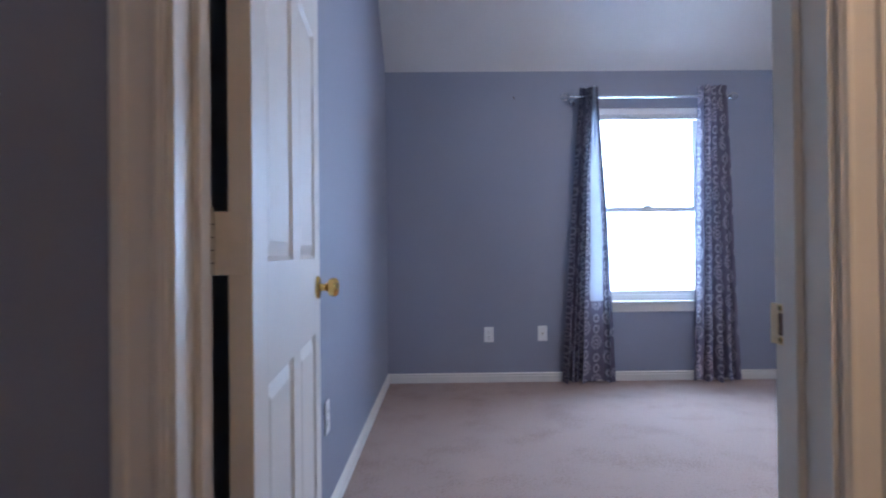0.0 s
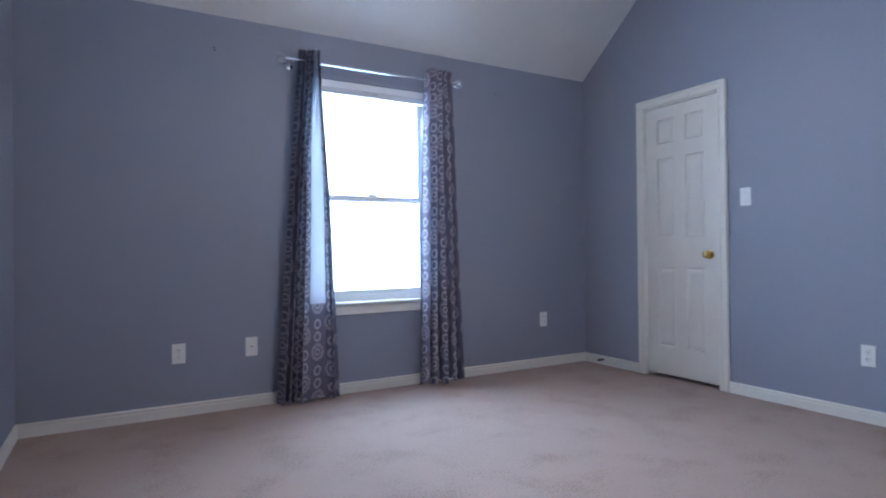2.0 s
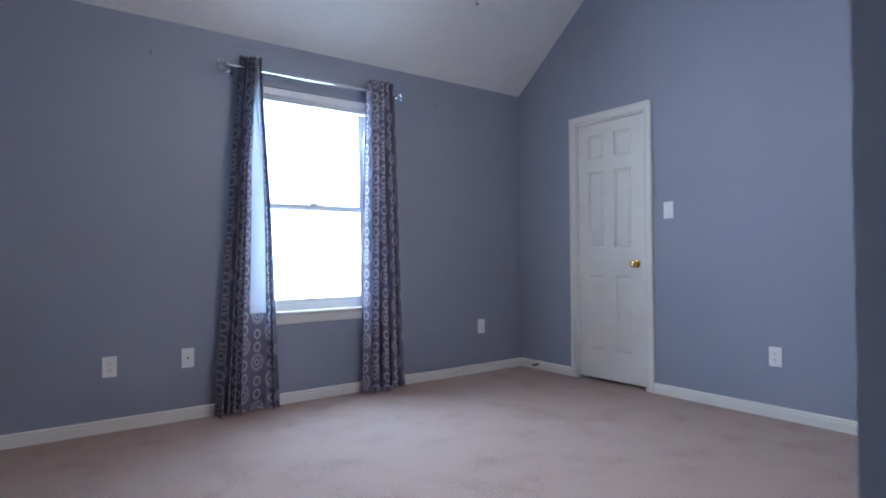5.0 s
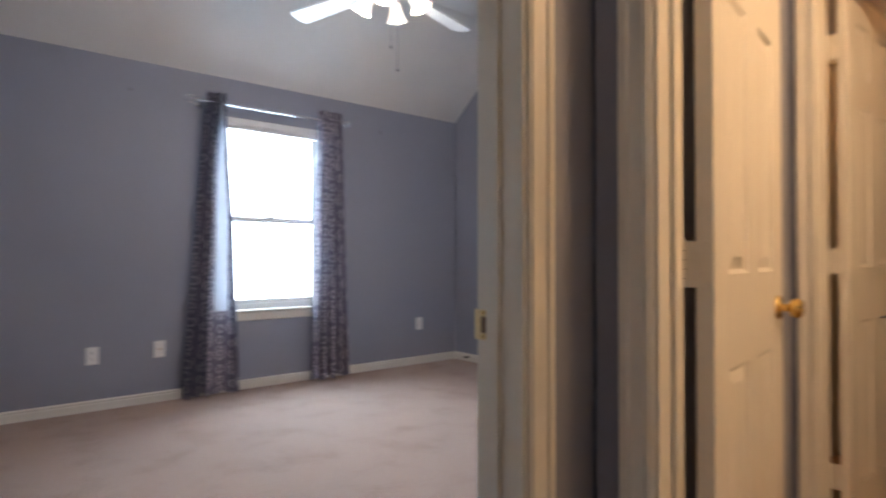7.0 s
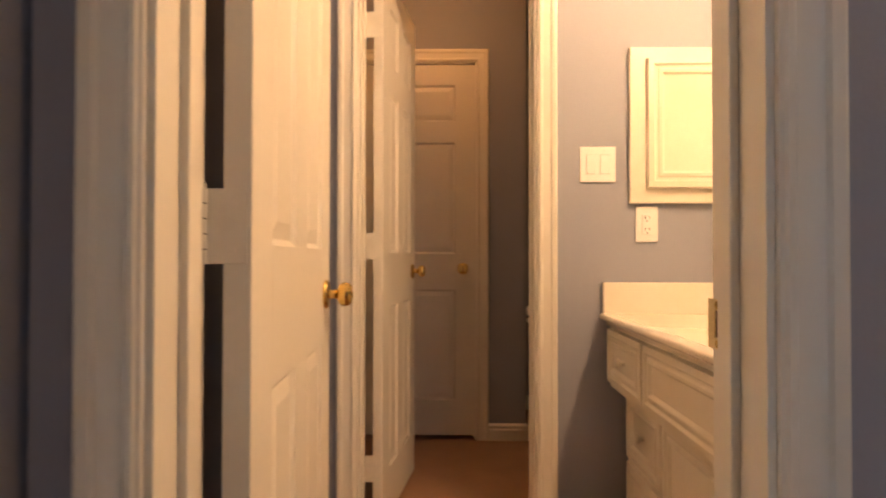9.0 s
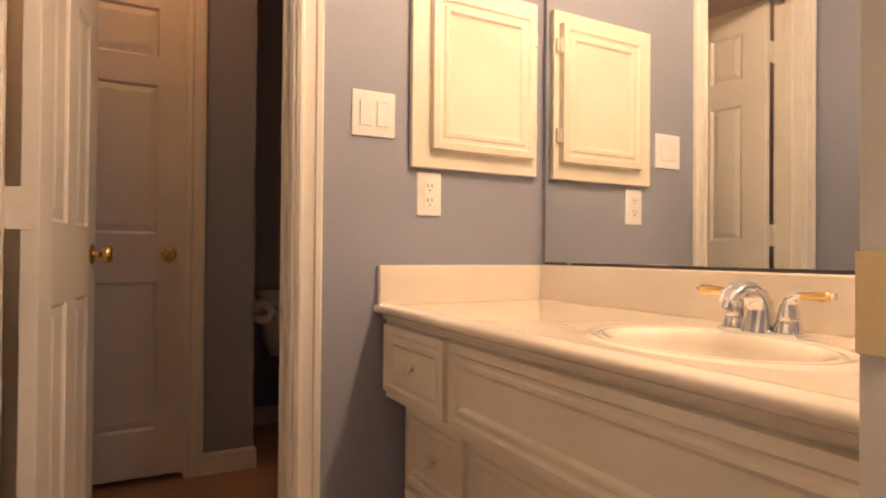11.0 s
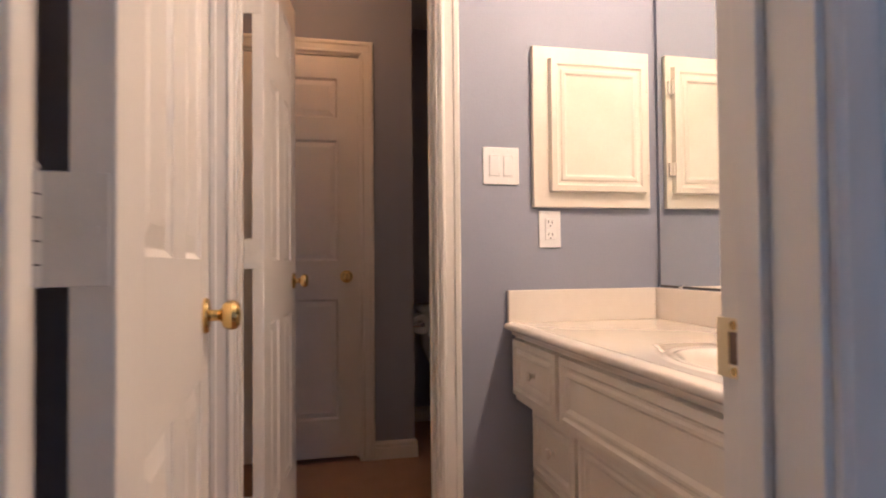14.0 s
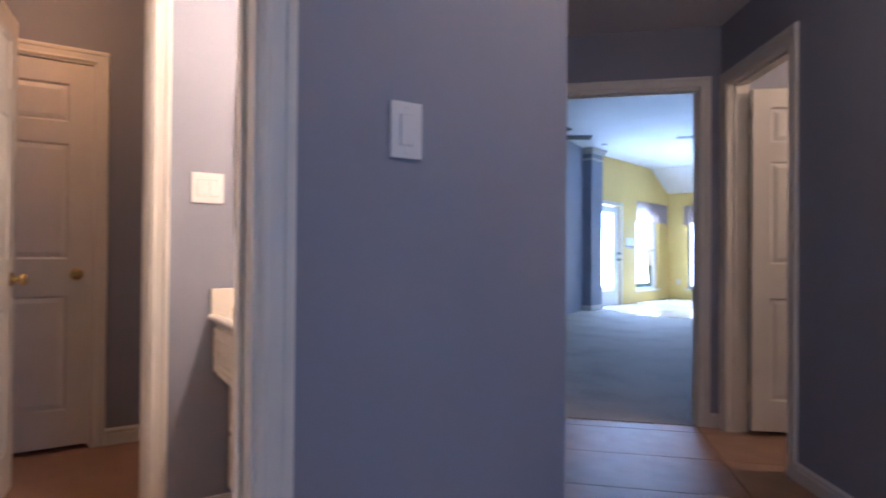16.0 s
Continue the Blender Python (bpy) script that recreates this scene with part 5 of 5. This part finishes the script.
# grey pier with a white cap
pc = Vector((8.53, -7.04))
pr = root("pier", Matrix.Translation((pc.x, pc.y, 0)) @ pose(0, 0, 0, 0, 0, -68.6), "grey painted square pier with white mouldings", "column")
bm = bmesh.new()
box(bm, -0.215, -0.165, 0.0, 0.215, 0.165, LH)
part("shaft", bm, M_WALL, pr)
for z0, z1, o in ((2.82, 2.86, 0.012), (2.94, 3.00, 0.03), (3.00, LH, 0.06), (0.0, 0.10, 0.014)):
    bm = bmesh.new()
    box(bm, -0.215 - o, -0.165 - o, z0, 0.215 + o, 0.165 + o, z1, 0.006)
    part("moulding", bm, M_TRIM, pr)
# dark fan, smoke alarm and vent on the living room ceiling
lf = root("dark_ceiling_fan", pose(6.345, -4.39, 0), "black ceiling fan hanging on a short rod", "ceiling fan")
bm = bmesh.new()
lathe(bm, [(0, LH), (0.06, LH), (0.03, 2.98), (0.014, 2.96), (0.014, 2.77), (0.05, 2.75), (0.11, 2.71), (0.11, 2.65), (0.06, 2.61), (0, 2.605)], n=24)
part("motor_housing", bm, M_BLACKFAN, lf)
for k in range(5):
    m = pose(0, 0, 2.65, 0, 0, 243.5 + 72 * k)
    bm = bmesh.new()
    box(bm, 0.12, -0.06, -0.004, 0.64, 0.06, 0.004, 0.003)
    bm.transform(m @ Matrix.Rotation(radians(-16), 4, "X"))
    part("fan_blade", bm, M_BLACKFAN, lf)
bm = bmesh.new()
lathe(bm, [(0, 0), (0.06, 0), (0.058, -0.02), (0.04, -0.032), (0, -0.034)], pose(7.95, -6.89, LH), 20)
thing("smoke_alarm", bm, M_VINYL, "round white smoke alarm on the ceiling", "smoke alarm")
va_ = root("ceiling_vent", pose(6.80, -7.68, LH, 0, 0, 38), "white slatted ceiling vent", "vent")
bm = bmesh.new()
for b in ((-0.18, -0.09, 0.18, -0.07), (-0.18, 0.07, 0.18, 0.09), (-0.18, -0.07, -0.16, 0.07), (0.16, -0.07, 0.18, 0.07)):
    box(bm, b[0], b[1], -0.012, b[2], b[3], 0.0, 0.002)
part("frame", bm, M_VINYL, va_)
for i in range(7):
    bm = bmesh.new()
    y = -0.058 + 0.0193 * i
    box(bm, -0.16, y - 0.006, -0.010, 0.16, y + 0.003, -0.004)
    part("slat", bm, M_VINYL, va_)
bm = bmesh.new()
p0, p1 = lv(-2, -4.0), lv(9, -4.0)
wb = wall_bm(p0, p1, 0.02, 6)
thing("backdrop_living", wb, M_OUT, "blown-out bright overcast distance", "backdrop", kind="structure", m=plan_pose(p0, p1, -2))
p2 = tuple(e0 + LD * 4 + LN * -2)
p3 = tuple(e1 + LD * 4)
thing("backdrop_living_end", wall_bm(p2, p3, 0.02, 6), M_OUT, "blown-out bright overcast distance", "backdrop", kind="structure", m=plan_pose(p2, p3, -2))
bm = bmesh.new()
box(bm, -60, -60, -0.5, 70, 70, -0.3)
thing("ground", bm, varied("grass_ground", (0.06, 0.10, 0.03), (0.11, 0.14, 0.05), 0.9, 0.5, 20, 0.3, 0.02), "green lawn ground outside the house", "ground", kind="structure")
# the dim room behind the hall door
rq = [rp(0.0), rp(2.2)]
o_ = Vector((-0.485, -0.875)) * 2.4
wall("wall_side_room_back", tuple(Vector(rq[0]) + o_), tuple(Vector(rq[1]) + o_), 0.1, WALL_H, (), 1)
wall("wall_side_room_left", rp(0.0), tuple(Vector(rq[0]) + o_), 0.1, WALL_H, (), 1)
wall("wall_side_room_right", rp(2.2), tuple(Vector(rq[1]) + o_), 0.1, WALL_H, (), -1)

# ---- floor tiles of the hall, lobby and bathroom ----
TL, TW = 0.92, 0.47             # long tiles, laid along the slanting wall
bm = bmesh.new()
box(bm, 0.002, 0.002, -0.012, TL - 0.002, TW - 0.002, 0.0, 0.0012)
tile_mesh = mesh_of("tile", bm, M_TILE, 8)
bm = bmesh.new()
box(bm, 0.002, 0.002, -0.012, TL - 0.002, 0.20, 0.0, 0.0012)
edge_mesh = mesh_of("edge_tile", bm, M_TILE, 8)
tile_turn = Matrix(((U.x, N.x, 0, 0), (U.y, N.y, 0, 0), (0, 0, 1, 0), (0, 0, 0, 1)))
N_EDGE = 3.292                  # joint before the last, cut row
for i in range(-5, 4):
    for j in range(-9, 1):
        u0, n0 = -0.335 + i * TL, N_EDGE + j * TW
        c = un(u0 + TL / 2, n0 + TW / 2)
        inside = -1.9 < c[0] < 4.0 and -3.6 < c[1] < 1.2 and not (c[0] > 1.6 and c[1] > 0.1)
        if not inside:
            continue
        o = new("tile", tile_mesh if j < 0 else edge_mesh)
        o.parent = floor_hall
        o.matrix_world = Matrix.Translation((*un(u0, n0), 0)) @ tile_turn
# unseen window and glowing sheet, added to bring cool light into the lobby
wl_ = root("window_4", pose(-1.75, -0.70, 0, 0, 0, 90), "unseen narrow window added in a deep wall to let in fill light", "window", kind="structure")
bm = bmesh.new()
for b in ((0, 0.50, 0.03, 2.10), (0.44, 0.50, 0.47, 2.10), (0.03, 0.50, 0.44, 0.53), (0.03, 2.07, 0.44, 2.10)):
    box(bm, b[0], 0.03, b[1], b[2], 0.08, b[3], 0.003)
part("window_frame", bm, M_VINYL, wl_)
bm = bmesh.new()
box(bm, -4.02, -6, -1, -4.0, 6, 5)
thing("backdrop_lobby", bm, glowing("dull_sky_fill", (0.80, 0.88, 1.0), 0.7), "dull glowing sheet added behind the unseen lobby window", "backdrop", kind="structure")
# closet behind the bedroom's closet door
for a, b, sd in (((X1 + 0.12, 3.1), (X1 + 0.75, 3.1), -1), ((X1 + 0.75, 3.1), (X1 + 0.75, 4.5), -1), ((X1 + 0.75, 4.5), (X1 + 0.12, 4.5), -1)):
    wall("wall_closet", a, b, 0.1, WALL_H, (), sd)
bm = bmesh.new()
box(bm, X1 + 0.12, 3.0, WALL_H, X1 + 0.85, 4.6, WALL_H + 0.08)
thing("ceiling_closet", bm, M_CEIL, "flat white closet ceiling", "ceiling", kind="structure")
bm = bmesh.new()
box(bm, X1 + 0.12, 3.0, -0.1, X1 + 0.85, 4.6, 0.0)
thing("floor_closet", bm, M_CARPET, "beige carpet inside the closet", "carpet", kind="structure")
# where the added, unseen ceiling lamp of the side room hangs
sc = Vector(rp(0.9)) + Vector((-0.485, -0.875)) * 1.2


def fill_lamp(x, y, watts, color=WARM):
    """An unseen flush ceiling lamp added as warm fill: brass base and a lit frosted dome."""
    sl = root("flush_ceiling_lamp", pose(x, y, WALL_H), "unseen lit dome ceiling lamp added for warm fill light", "ceiling lamp", "ceiling lamps")
    bm = bmesh.new()
    lathe(bm, [(0, 0), (0.16, 0), (0.16, -0.02), (0.145, -0.025), (0, -0.025)], n=28)
    part("lamp_base", bm, M_BRASS, sl)
    bm = bmesh.new()
    lathe(bm, [(0.14, -0.025), (0.135, -0.055), (0.10, -0.085), (0.05, -0.10), (0, -0.103)], n=28)
    part("glass_dome", bm, M_DOME, sl).visible_shadow = False
    bulb_light("dome_light", (x, y, WALL_H - 0.14), watts, color, 0.08)


M_DOME = glowing("lit_frosted_dome", (1.0, 0.78, 0.50), 2.0)
# side room, hall and toilet room: unseen lamps added to warm dark surfaces
fill_lamp(sc.x, sc.y, 40)
fill_lamp(0.30, -1.00, 14.5)
fill_lamp(2.84, 0.86, 5.8, (1.0, 0.41, 0.11))
